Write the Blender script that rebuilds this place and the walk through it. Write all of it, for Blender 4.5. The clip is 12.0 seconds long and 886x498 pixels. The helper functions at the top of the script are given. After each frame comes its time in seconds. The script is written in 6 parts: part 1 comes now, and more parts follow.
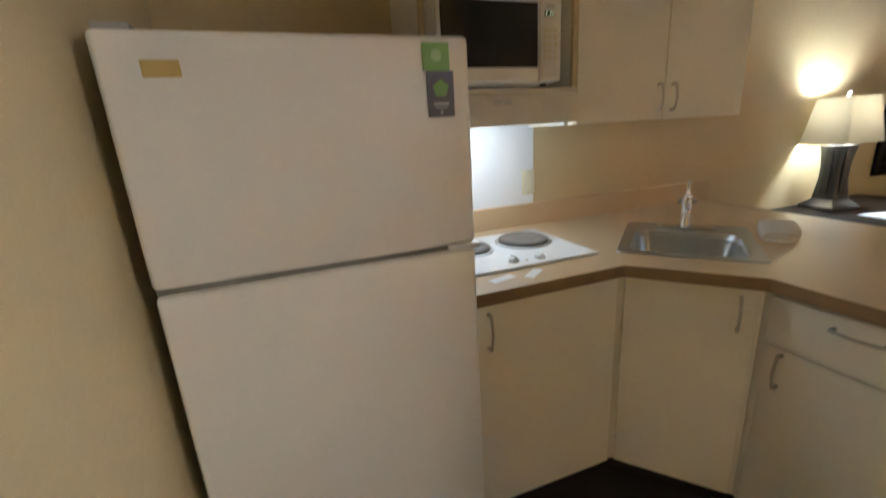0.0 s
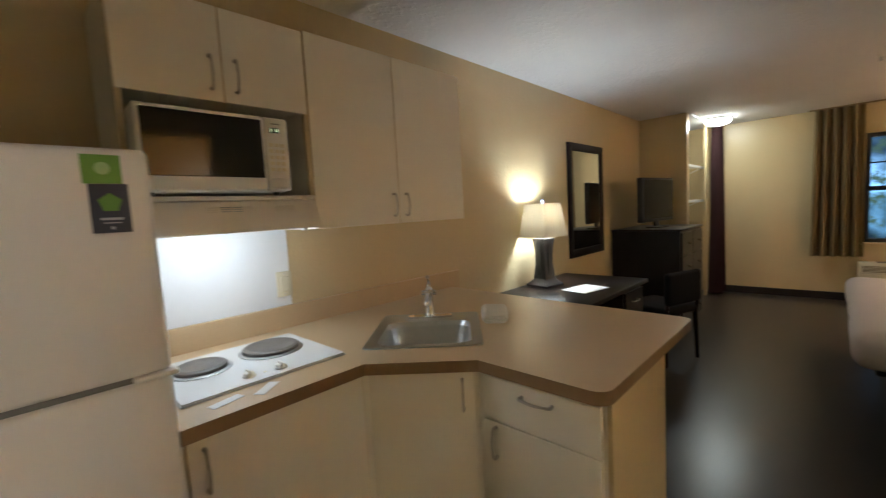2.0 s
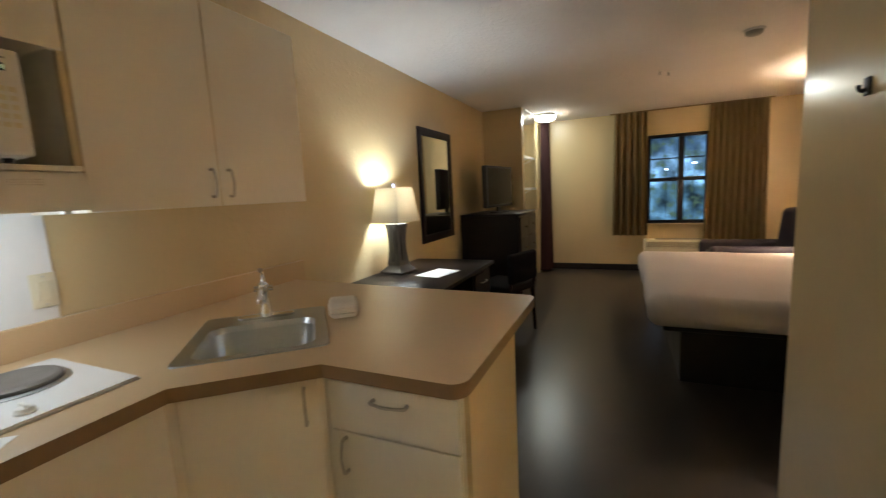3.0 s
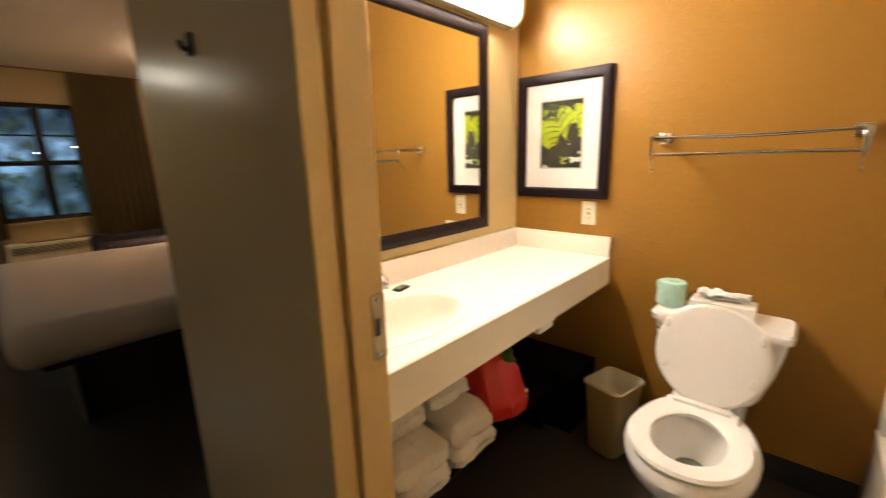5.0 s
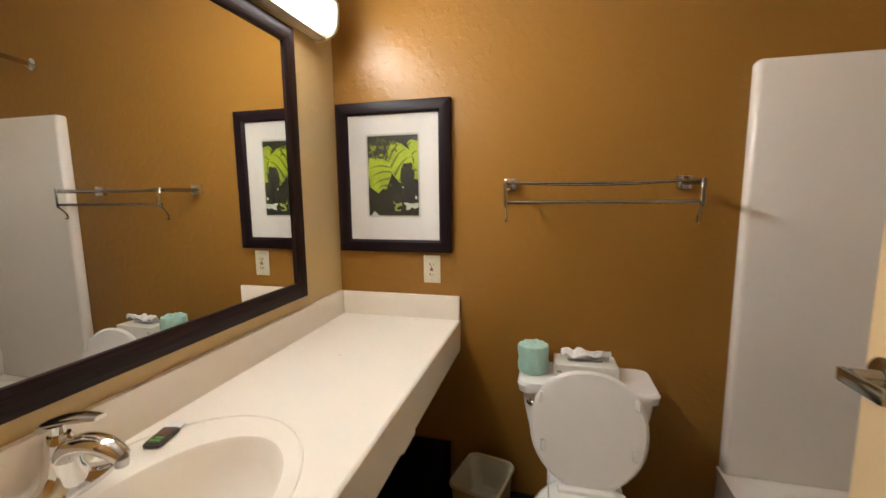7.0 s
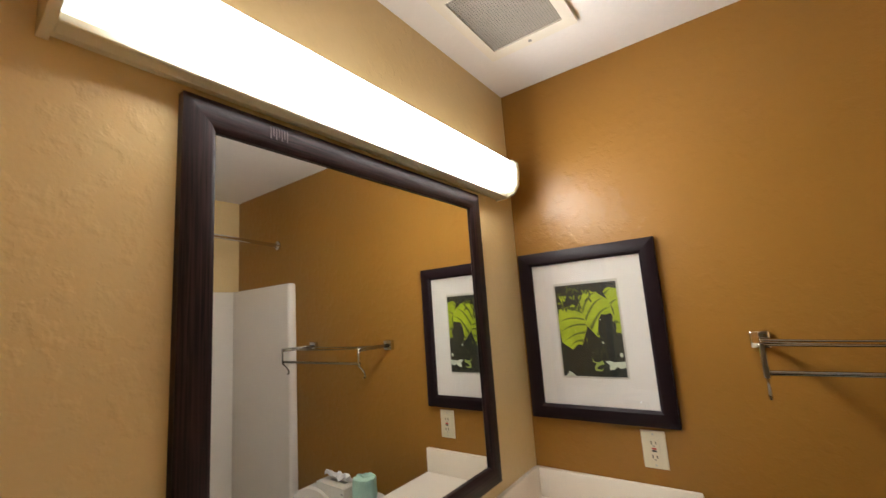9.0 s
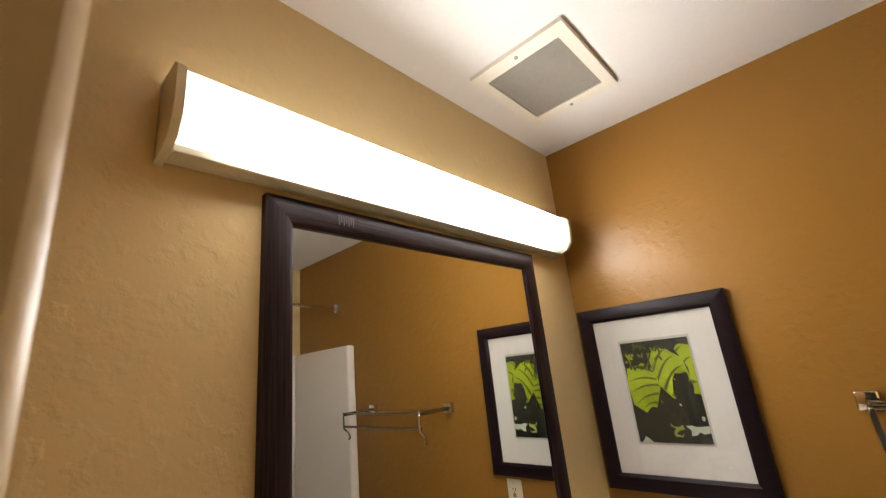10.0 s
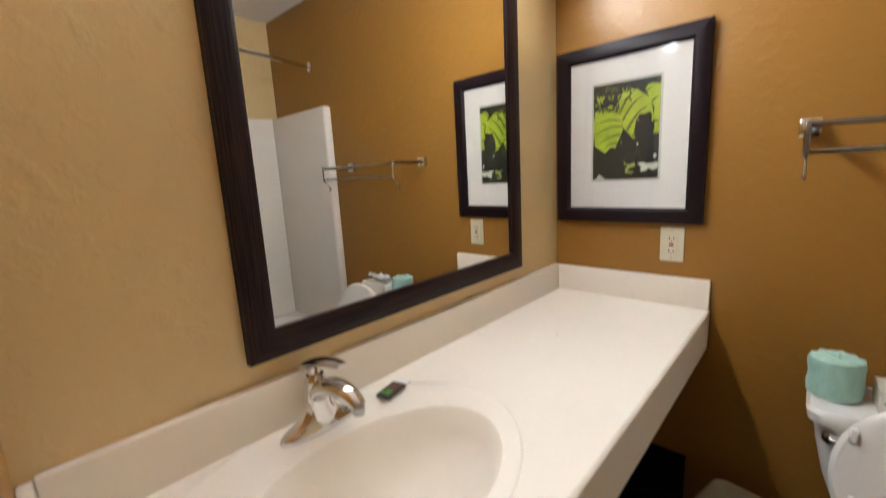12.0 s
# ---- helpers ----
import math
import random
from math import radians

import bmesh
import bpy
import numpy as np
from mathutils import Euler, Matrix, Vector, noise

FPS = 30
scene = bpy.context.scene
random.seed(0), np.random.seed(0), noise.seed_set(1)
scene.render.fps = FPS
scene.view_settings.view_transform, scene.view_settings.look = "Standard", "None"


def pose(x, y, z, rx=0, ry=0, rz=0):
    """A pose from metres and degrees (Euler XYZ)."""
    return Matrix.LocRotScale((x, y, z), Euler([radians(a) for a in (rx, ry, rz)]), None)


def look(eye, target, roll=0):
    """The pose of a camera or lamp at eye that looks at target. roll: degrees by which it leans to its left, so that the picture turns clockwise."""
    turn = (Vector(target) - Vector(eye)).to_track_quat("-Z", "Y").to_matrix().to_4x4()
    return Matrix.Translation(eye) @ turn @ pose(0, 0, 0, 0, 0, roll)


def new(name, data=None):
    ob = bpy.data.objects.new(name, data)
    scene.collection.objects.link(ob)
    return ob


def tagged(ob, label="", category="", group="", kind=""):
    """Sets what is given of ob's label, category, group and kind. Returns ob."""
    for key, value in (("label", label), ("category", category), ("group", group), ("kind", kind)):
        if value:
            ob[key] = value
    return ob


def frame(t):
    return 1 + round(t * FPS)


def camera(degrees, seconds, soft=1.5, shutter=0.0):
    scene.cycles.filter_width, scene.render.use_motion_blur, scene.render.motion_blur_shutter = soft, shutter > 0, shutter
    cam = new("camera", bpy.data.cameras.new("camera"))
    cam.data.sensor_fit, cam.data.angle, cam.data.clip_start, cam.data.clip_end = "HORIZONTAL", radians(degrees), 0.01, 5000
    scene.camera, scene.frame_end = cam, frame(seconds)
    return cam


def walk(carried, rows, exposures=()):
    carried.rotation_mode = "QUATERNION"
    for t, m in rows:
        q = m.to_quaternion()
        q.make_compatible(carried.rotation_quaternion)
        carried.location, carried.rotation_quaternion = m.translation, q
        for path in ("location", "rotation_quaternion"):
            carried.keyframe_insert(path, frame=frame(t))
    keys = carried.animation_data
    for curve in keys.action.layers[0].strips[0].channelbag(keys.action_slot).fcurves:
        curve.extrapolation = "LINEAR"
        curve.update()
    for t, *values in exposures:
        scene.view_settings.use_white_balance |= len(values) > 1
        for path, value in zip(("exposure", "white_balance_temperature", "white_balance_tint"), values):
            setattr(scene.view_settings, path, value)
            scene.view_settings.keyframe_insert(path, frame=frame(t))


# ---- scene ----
cam = camera(94.3, 12.0, soft=1.2, shutter=0.4)
PATH = [
    (0, (0.662, 0.017, 1.367), (1.315, 1.828, 0.826), -3.5),
    (0.5, (0.658, -0.045, 1.421), (1.466, 1.771, 1.199), -1.1),
    (1, (0.727, -0.089, 1.431), (1.777, 1.607, 1.285), -0.8),
    (1.5, (0.794, -0.108, 1.426), (2.032, 1.456, 1.277), -2.0),
    (2, (0.878, -0.124, 1.409), (2.316, 1.254, 1.232), -3.2),
    (2.5, (0.99, -0.114, 1.377), (2.638, 0.998, 1.162), -3.5),
    (2.7, (1.008, -0.068, 1.379), (2.724, 0.931, 1.144), -3.3),
    (4.3, (1.264, -0.037, 1.355), (3.137, -0.623, 0.97), -1.2),
    (4.5, (1.325, -0.092, 1.350), (3.080, -0.965, 0.961), -1.3),
    (4.7, (1.375, -0.152, 1.342), (2.962, -1.302, 0.940), -1.2),
    (5, (1.404, -0.247, 1.345), (2.709, -1.7, 0.914), -1.5),
    (5.5, (1.566, -0.302, 1.35), (2.382, -2.066, 0.877), -1.0),
    (6, (1.662, -0.379, 1.347), (2.134, -2.262, 0.864), -0.1),
    (6.5, (1.698, -0.513, 1.362), (2.084, -2.433, 0.958), -0.4),
    (6.7, (1.723, -0.564, 1.363), (2.136, -2.492, 1.010), -0.5),
    (8.3, (1.848, -0.722, 1.479), (2.814, -2.468, 1.621), -1.3),
    (8.5, (1.878, -0.727, 1.505), (2.894, -2.439, 1.7), -2.2),
    (9, (1.904, -0.732, 1.538), (3.063, -2.333, 1.846), -4.0),
    (9.5, (1.909, -0.713, 1.576), (3.149, -2.222, 2.003), -5.4),
    (10, (1.901, -0.6925, 1.586), (3.187, -2.119, 2.142), -5.9),
    (10.5, (1.87, -0.6865, 1.583), (3.147, -2.094, 2.203), -5.8),
    (11, (1.874, -0.697, 1.555), (3.171, -2.137, 2.043), -5.6),
    (11.5, (1.873, -0.713, 1.438), (3.207, -2.2, 1.526), -3.3),
    (12, (1.867, -0.728, 1.33), (3.199, -2.177, 0.976), -3.1),
]
EXPOSURES = [(0.0, 2.4, 5900, 7), (0.5, 2.5, 5850, 7), (1.0, 2.45, 5850, 7), (1.5, 2.33, 5900, 7), (2.0, 2.33, 5950, 7), (2.5, 2.4, 5950, 7), (4.3, 1.95, 8200, 12), (4.6, 1.6, 8200, 12), (5.0, 1.4, 7300, 12), (5.5, 1.0, 6800, 11), (6.0, 0.85, 6600, 11), (6.5, 0.6, 6300, 10), (8.5, 0.3, 6250, 10), (9.5, 0.1, 6300, 10), (10.4, -0.15, 6500, 10), (10.7, -0.65, 6800, 5), (11.1, -0.75, 6800, 5), (11.5, -0.42, 5900, 14), (11.7, -0.1, 6000, 12), (12.0, 0.45, 5750, 9)]
walk(cam, [(t, look(eye, target, roll)) for t, eye, target, roll in PATH], EXPOSURES)

# ---------------------------------------------------------------- world and large lights
world = bpy.data.worlds.new("night_sky")
world.use_nodes = True
scene.world = world
_bg = world.node_tree.nodes["Background"]
_bg.inputs["Color"].default_value = (0.012, 0.02, 0.045, 1)
_bg.inputs["Strength"].default_value = 0.25

BAR_GLOW = 36.0       # fluorescent bar over the vanity
HOOD_WATTS = 0.62     # bulb under the range hood
LAMP_WATTS = 5.6     # bulb of the table lamp
DOME_GLOW = 11.0      # closet ceiling lamp
BEDSIDE_WATTS = 45.0  # wall lamp by the bed


def bulb(name, place, watts, colour, size):
    data = bpy.data.lights.new(name, "POINT")
    data.energy, data.color, data.shadow_soft_size = watts, colour, size
    ob = new(name, data)
    ob.location = place
    return ob


# ---------------------------------------------------------------- materials
def mat(name, colour, rough=0.5, metal=0.0, grain=0.06, grain_scale=40.0, bump=0.0, bump_scale=120.0,
        stain=0.05, stain_scale=3.0, spec=0.5, coat=0.0, vary=0.0, stretch=(1, 1, 1)):
    """A painted or solid surface: colour with grain and broad stains, uneven gloss, fine relief."""
    m = bpy.data.materials.new(name)
    m.use_nodes = True
    nt = m.node_tree
    b = nt.nodes["Principled BSDF"]
    b.inputs["Metallic"].default_value = metal
    b.inputs["Specular IOR Level"].default_value = spec
    b.inputs["Coat Weight"].default_value = coat
    co = nt.nodes.new("ShaderNodeTexCoord")
    mp = nt.nodes.new("ShaderNodeMapping")
    mp.inputs["Scale"].default_value = stretch
    nt.links.new(co.outputs["Object"], mp.inputs["Vector"])

    def noise_tex(scale, detail=4.0):
        n = nt.nodes.new("ShaderNodeTexNoise")
        n.inputs["Scale"].default_value, n.inputs["Detail"].default_value = scale, detail
        nt.links.new(mp.outputs["Vector"], n.inputs["Vector"])
        return n

    fine, broad = noise_tex(grain_scale), noise_tex(stain_scale, 3.0)
    value = nt.nodes.new("ShaderNodeMath")
    value.operation = "MULTIPLY_ADD"
    value.inputs[1].default_value, value.inputs[2].default_value = grain * 2, 1 - grain
    nt.links.new(fine.outputs["Fac"], value.inputs[0])
    value2 = nt.nodes.new("ShaderNodeMath")
    value2.operation = "MULTIPLY_ADD"
    value2.inputs[1].default_value, value2.inputs[2].default_value = stain * 2, 1 - stain
    nt.links.new(broad.outputs["Fac"], value2.inputs[0])
    both = nt.nodes.new("ShaderNodeMath")
    both.operation = "MULTIPLY"
    nt.links.new(value.outputs[0], both.inputs[0])
    nt.links.new(value2.outputs[0], both.inputs[1])
    mul = nt.nodes.new("ShaderNodeVectorMath")
    mul.operation = "SCALE"
    mul.inputs[0].default_value = colour[:3]
    nt.links.new(both.outputs[0], mul.inputs["Scale"])
    last = mul.outputs[0]
    nt.links.new(last, b.inputs["Base Color"])
    r = nt.nodes.new("ShaderNodeMath")
    r.operation = "MULTIPLY_ADD"
    r.inputs[1].default_value, r.inputs[2].default_value = 0.16, max(0.02, rough - 0.08)
    if rough < 0.12:
        r.inputs[1].default_value, r.inputs[2].default_value = 0.04, rough
    nt.links.new(broad.outputs["Fac"], r.inputs[0])
    nt.links.new(r.outputs[0], b.inputs["Roughness"])
    if bump:
        bn = noise_tex(bump_scale, 2.0)
        bp = nt.nodes.new("ShaderNodeBump")
        bp.inputs["Strength"].default_value, bp.inputs["Distance"].default_value = bump, 0.004
        nt.links.new(bn.outputs["Fac"], bp.inputs["Height"])
        nt.links.new(bp.outputs["Normal"], b.inputs["Normal"])
    return m


def wall_paint(name, colour, rough=0.42, strength=0.35, peel=0.35):
    """Satin paint on knocked-down plaster: soft flattened blobs over a fine orange peel."""
    m = mat(name, colour, rough, grain=0.025, grain_scale=55, stain=0.05, stain_scale=2.2, spec=0.5)
    nt = m.node_tree
    co = nt.nodes.new("ShaderNodeTexCoord")
    a = nt.nodes.new("ShaderNodeTexNoise")
    a.inputs["Scale"].default_value, a.inputs["Detail"].default_value = 31, 3
    ramp = nt.nodes.new("ShaderNodeValToRGB")
    ramp.color_ramp.elements[0].position, ramp.color_ramp.elements[1].position = 0.5, 0.66
    c = nt.nodes.new("ShaderNodeTexNoise")
    c.inputs["Scale"].default_value, c.inputs["Detail"].default_value = 140, 2
    add = nt.nodes.new("ShaderNodeMath")
    add.operation = "MULTIPLY_ADD"
    add.inputs[1].default_value = peel
    bp = nt.nodes.new("ShaderNodeBump")
    bp.inputs["Strength"].default_value, bp.inputs["Distance"].default_value = strength, 0.003
    nt.links.new(co.outputs["Object"], a.inputs["Vector"])
    nt.links.new(co.outputs["Object"], c.inputs["Vector"])
    nt.links.new(a.outputs["Fac"], ramp.inputs["Fac"])
    nt.links.new(c.outputs["Fac"], add.inputs[0])
    nt.links.new(ramp.outputs["Color"], add.inputs[2])
    nt.links.new(add.outputs[0], bp.inputs["Height"])
    nt.links.new(bp.outputs["Normal"], nt.nodes["Principled BSDF"].inputs["Normal"])
    return m


def wood_mat(name, dark, light, rough=0.35, stretch=(3, 60, 60)):
    m = bpy.data.materials.new(name)
    m.use_nodes = True
    nt = m.node_tree
    b = nt.nodes["Principled BSDF"]
    co, mp = nt.nodes.new("ShaderNodeTexCoord"), nt.nodes.new("ShaderNodeMapping")
    mp.inputs["Scale"].default_value = stretch
    n = nt.nodes.new("ShaderNodeTexNoise")
    n.inputs["Scale"].default_value, n.inputs["Detail"].default_value, n.inputs["Distortion"].default_value = 2.2, 6, 0.6
    ramp = nt.nodes.new("ShaderNodeValToRGB")
    ramp.color_ramp.elements[0].color, ramp.color_ramp.elements[0].position = (*dark, 1), 0.35
    ramp.color_ramp.elements[1].color, ramp.color_ramp.elements[1].position = (*light, 1), 0.72
    bp = nt.nodes.new("ShaderNodeBump")
    bp.inputs["Strength"].default_value, bp.inputs["Distance"].default_value = 0.25, 0.001
    nt.links.new(co.outputs["Object"], mp.inputs["Vector"])
    nt.links.new(mp.outputs["Vector"], n.inputs["Vector"])
    nt.links.new(n.outputs["Fac"], ramp.inputs["Fac"])
    nt.links.new(ramp.outputs["Color"], b.inputs["Base Color"])
    nt.links.new(n.outputs["Fac"], bp.inputs["Height"])
    nt.links.new(bp.outputs["Normal"], b.inputs["Normal"])
    b.inputs["Roughness"].default_value = rough
    b.inputs["Specular IOR Level"].default_value = 0.18
    return m


def glow(name, colour, strength):
    m = bpy.data.materials.new(name)
    m.use_nodes = True
    b = m.node_tree.nodes["Principled BSDF"]
    b.inputs["Base Color"].default_value = (0.8, 0.8, 0.8, 1)
    b.inputs["Emission Color"].default_value = (*colour, 1)
    b.inputs["Emission Strength"].default_value = strength
    return m


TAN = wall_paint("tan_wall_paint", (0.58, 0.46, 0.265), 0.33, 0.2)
# Hall wall's tan, lightened to stand in for light missing there.
TAN_GLOSS_LIT = wall_paint("semi_gloss_tan_lightened", (0.72, 0.59, 0.37), 0.21, 0.05)
# Ochre raised on the mirror wall and lowered beside it, for the bar's falloff.
MIRROR_WALL = wall_paint("light_ochre_lit", (0.70, 0.525, 0.255), 0.36, 0.22, 0.35)
OCHRE_SHADED = wall_paint("deep_ochre_shaded", (0.300, 0.145, 0.025), 0.34, 0.25, 0.65)
OCHRE_SHADED.node_tree.nodes["Principled BSDF"].inputs["Specular IOR Level"].default_value = 0.3
CEILING = wall_paint("white_ceiling_texture", (0.74, 0.71, 0.69), 0.8, 0.6)
BATH_CEILING = wall_paint("white_bath_ceiling", (0.80, 0.77, 0.74), 0.7, 0.08)
FRAME_PAINT = mat("tan_door_frame_paint", (0.64, 0.455, 0.215), 0.4, bump=0.1)
DOOR_PAINT = mat("cream_door_paint", (0.68, 0.50, 0.27), 0.42, bump=0.08, bump_scale=90, grain=0.03)
BASE_RUBBER = mat("dark_brown_cove_base", (0.018, 0.013, 0.011), 0.45)
ALMOND = mat("almond_cabinet_laminate", (0.79, 0.745, 0.645), 0.42, grain=0.02, stain=0.04, bump=0.03, bump_scale=200)
ALMOND_EDGE = mat("almond_edge_banding", (0.58, 0.46, 0.27), 0.45, grain=0.04)
LAMINATE = mat("tan_countertop_laminate", (0.56, 0.405, 0.24), 0.33, grain=0.08, grain_scale=220, stain=0.04, spec=0.5)
FRIDGE = mat("white_refrigerator_enamel", (0.74, 0.705, 0.645), 0.38, grain=0.015, bump=0.10, bump_scale=420, stain=0.03)
GASKET = mat("grey_rubber_gasket", (0.20, 0.19, 0.17), 0.6)
WHITE_ENAMEL = mat("white_enamel", (0.80, 0.80, 0.80), 0.19, grain=0.01, stain=0.03)
WHITE_PANEL = mat("white_splash_panel", (0.78, 0.79, 0.80), 0.4, grain=0.02, stain=0.05)
PLASTIC = mat("ivory_plastic", (0.70, 0.65, 0.49), 0.38, grain=0.01)
WHITE_PLASTIC = mat("white_plastic", (0.76, 0.75, 0.71), 0.35, grain=0.01)
GREY_PLASTIC = mat("grey_plastic", (0.30, 0.29, 0.27), 0.5)
BLACK_GLASS = mat("black_glass", (0.006, 0.006, 0.007), 0.06, grain=0.0, stain=0.0)
BLACK = mat("black_plastic", (0.012, 0.012, 0.013), 0.4)
MATT_BLACK = mat("matt_black_laminate", (0.006, 0.005, 0.005), 0.85, spec=0.1)
HOTPLATE = mat("dark_cast_iron_hotplate", (0.15, 0.13, 0.115), 0.5, bump=0.15, bump_scale=300, stain=0.2, stain_scale=14)
STEEL = mat("brushed_stainless_steel", (0.50, 0.515, 0.52), 0.34, 1.0, grain=0.05, grain_scale=90, stain=0.02)
CHROME = mat("polished_chrome", (0.72, 0.72, 0.72), 0.07, 1.0, grain=0.01, stain=0.02)
NICKEL = mat("worn_brushed_nickel", (0.34, 0.325, 0.30), 0.20, 1.0, grain=0.1, grain_scale=120)
PULL_METAL = mat("worn_satin_pull_metal", (0.50, 0.47, 0.42), 0.35, 1.0, grain=0.1, grain_scale=120)
DARK_WOOD = wood_mat("espresso_veneer", (0.010, 0.007, 0.006), (0.030, 0.020, 0.016), 0.3)
FRAME_WOOD_H = wood_mat("dark_frame_grain", (0.007, 0.004, 0.005), (0.038, 0.018, 0.018), 0.42, (60, 3, 110))
FRAME_WOOD_V = wood_mat("dark_frame_grain_upright", (0.007, 0.004, 0.005), (0.038, 0.018, 0.018), 0.42, (60, 110, 3))
BLACK_WOOD = mat("black_brown_moulding", (0.012, 0.006, 0.008), 0.42, bump=0.05, spec=0.15)
FLOOR = mat("dark_brown_vinyl_floor", (0.043, 0.033, 0.026), 0.36, grain=0.16, grain_scale=14, stain=0.10, stain_scale=5.0, spec=0.6, stretch=(0.8, 7, 1))
for _n in FLOOR.node_tree.nodes:
    if _n.type == "MATH" and abs(_n.inputs[1].default_value - 0.16) < 1e-6:
        _n.inputs[1].default_value, _n.inputs[2].default_value = 0.04, 0.265
CULTURED = mat("ivory_cultured_marble", (0.86, 0.80, 0.70), 0.38, grain=0.012, stain=0.02, stain_scale=5)
PORCELAIN = mat("white_porcelain", (0.80, 0.785, 0.75), 0.12, grain=0.0, stain=0.02)
SEAT_PLASTIC = mat("white_toilet_seat_plastic", (0.79, 0.77, 0.73), 0.20, grain=0.0, stain=0.03)
ACRYLIC = mat("white_acrylic_surround", (0.80, 0.745, 0.67), 0.2, grain=0.01, stain=0.04)
TERRY = mat("white_terry_cloth", (0.74, 0.69, 0.62), 0.95, grain=0.12, grain_scale=160, bump=0.9, bump_scale=260, stain=0.06)
SHEET = mat("white_bed_cover", (0.66, 0.61, 0.59), 0.9, grain=0.03, bump=0.35, bump_scale=26, stain=0.05)
RED_BAG = mat("red_plastic_bag", (0.56, 0.020, 0.016), 0.37, bump=0.5, bump_scale=30)
GREEN_BAG = mat("green_plastic_trim", (0.05, 0.19, 0.035), 0.4)
BIN = mat("beige_plastic_bin", (0.42, 0.30, 0.125), 0.42, grain=0.05)
MINT = mat("mint_green_paper_wrapper", (0.40, 0.63, 0.54), 0.5, grain=0.22, grain_scale=38, bump=1.0, bump_scale=70, stain=0.15, stain_scale=25, stretch=(1, 1, 0.45))
PAPER = mat("white_paper", (0.80, 0.80, 0.80), 0.7, grain=0.02)
CARTON = mat("pale_printed_carton", (0.72, 0.69, 0.62), 0.55, grain=0.05)
CURTAIN = mat("olive_brown_drape", (0.27, 0.19, 0.09), 0.85, grain=0.15, grain_scale=200, bump=0.3, bump_scale=300)
MAROON = mat("maroon_closet_curtain", (0.055, 0.018, 0.02), 0.85, grain=0.15, grain_scale=200)
ARMCHAIR = mat("dark_plum_upholstery", (0.022, 0.016, 0.024), 0.75, grain=0.12, grain_scale=140, bump=0.3, bump_scale=200)
EDGE_BAND = mat("brown_counter_edge_band", (0.24, 0.155, 0.078), 0.4, grain=0.08)
CHAIR_CLOTH = mat("black_chair_fabric", (0.009, 0.009, 0.010), 0.95, grain=0.2, grain_scale=200, spec=0.2)
LAMP_BLACK = mat("dark_bronze_lamp_finish", (0.03, 0.027, 0.027), 0.36, bump=0.2, bump_scale=60)
WIN_FRAME = mat("dark_bronze_window_frame", (0.014, 0.014, 0.016), 0.4)
FAN_COVER = mat("cream_fan_cover", (0.78, 0.73, 0.63), 0.4, grain=0.01)
GRILLE = mat("grey_perforated_grille", (0.36, 0.325, 0.28), 0.6, grain=0.1, grain_scale=200)
AC_GRILLE = mat("brown_grey_louvre", (0.20, 0.17, 0.12), 0.6)
CARD_GREEN = mat("bright_green_card", (0.13, 0.30, 0.025), 0.4)
CARD_DARK = mat("dark_slate_card", (0.035, 0.037, 0.055), 0.4)
BADGE = mat("yellowed_badge", (0.50, 0.36, 0.12), 0.4)
WATER = mat("toilet_water", (0.20, 0.22, 0.20), 0.05, grain=0.0, stain=0.0)
MAT_BOARD = mat("cream_mat_board", (0.84, 0.80, 0.735), 0.75, grain=0.015)
PRINT_DARK = mat("print_near_black_green", (0.010, 0.013, 0.008), 0.45, grain=0.5, grain_scale=35, stain=0.6, stain_scale=22)
PRINT_MID = mat("print_olive_shadow", (0.06, 0.08, 0.006), 0.45, grain=0.5, grain_scale=60)
PRINT_WHITE = mat("print_pale_fleck", (0.62, 0.66, 0.52), 0.45, grain=0.2)


def tube_glow():
    """Lit acrylic that dims past the ends of the tube behind it."""
    m = glow("lit_white_diffuser", (1.0, 0.965, 0.90), BAR_GLOW)
    nt = m.node_tree
    co, sep, ab, rng = (nt.nodes.new(k) for k in ("ShaderNodeTexCoord", "ShaderNodeSeparateXYZ", "ShaderNodeMath", "ShaderNodeMapRange"))
    ab.operation = "ABSOLUTE"
    rng.interpolation_type = "SMOOTHSTEP"
    for k, v in (("From Min", 0.44), ("From Max", 0.62), ("To Min", BAR_GLOW), ("To Max", BAR_GLOW * 0.05)):
        rng.inputs[k].default_value = v
    nt.links.new(co.outputs["Object"], sep.inputs[0])
    nt.links.new(sep.outputs["Y"], ab.inputs[0])
    nt.links.new(ab.outputs[0], rng.inputs["Value"])
    nt.links.new(rng.outputs["Result"], nt.nodes["Principled BSDF"].inputs["Emission Strength"])
    return m


BAR_DIFFUSER = tube_glow()
BAR_TOP = glow("dim_diffuser_top", (1.0, 0.965, 0.90), BAR_GLOW * 0.08)
DOME_GLASS = glow("lit_dome_glass", (0.94, 0.97, 0.88), DOME_GLOW)
HOOD_LENS = glow("lit_hood_lens", (0.86, 0.93, 1.0), 1.6)
DISPLAY = glow("green_display_digits", (0.45, 0.75, 0.35), 0.11)
STREET_GLOW = glow("far_street_lamp", (0.75, 0.9, 1.0), 1.6)


def leaf_mat():
    """Yellow-green leaf print with darker ribs."""
    m = mat("print_yellow_green_leaf", (0.36, 0.45, 0.010), 0.45, grain=0.16, grain_scale=60, stain=0.5, stain_scale=16)
    return m


LEAF = leaf_mat()


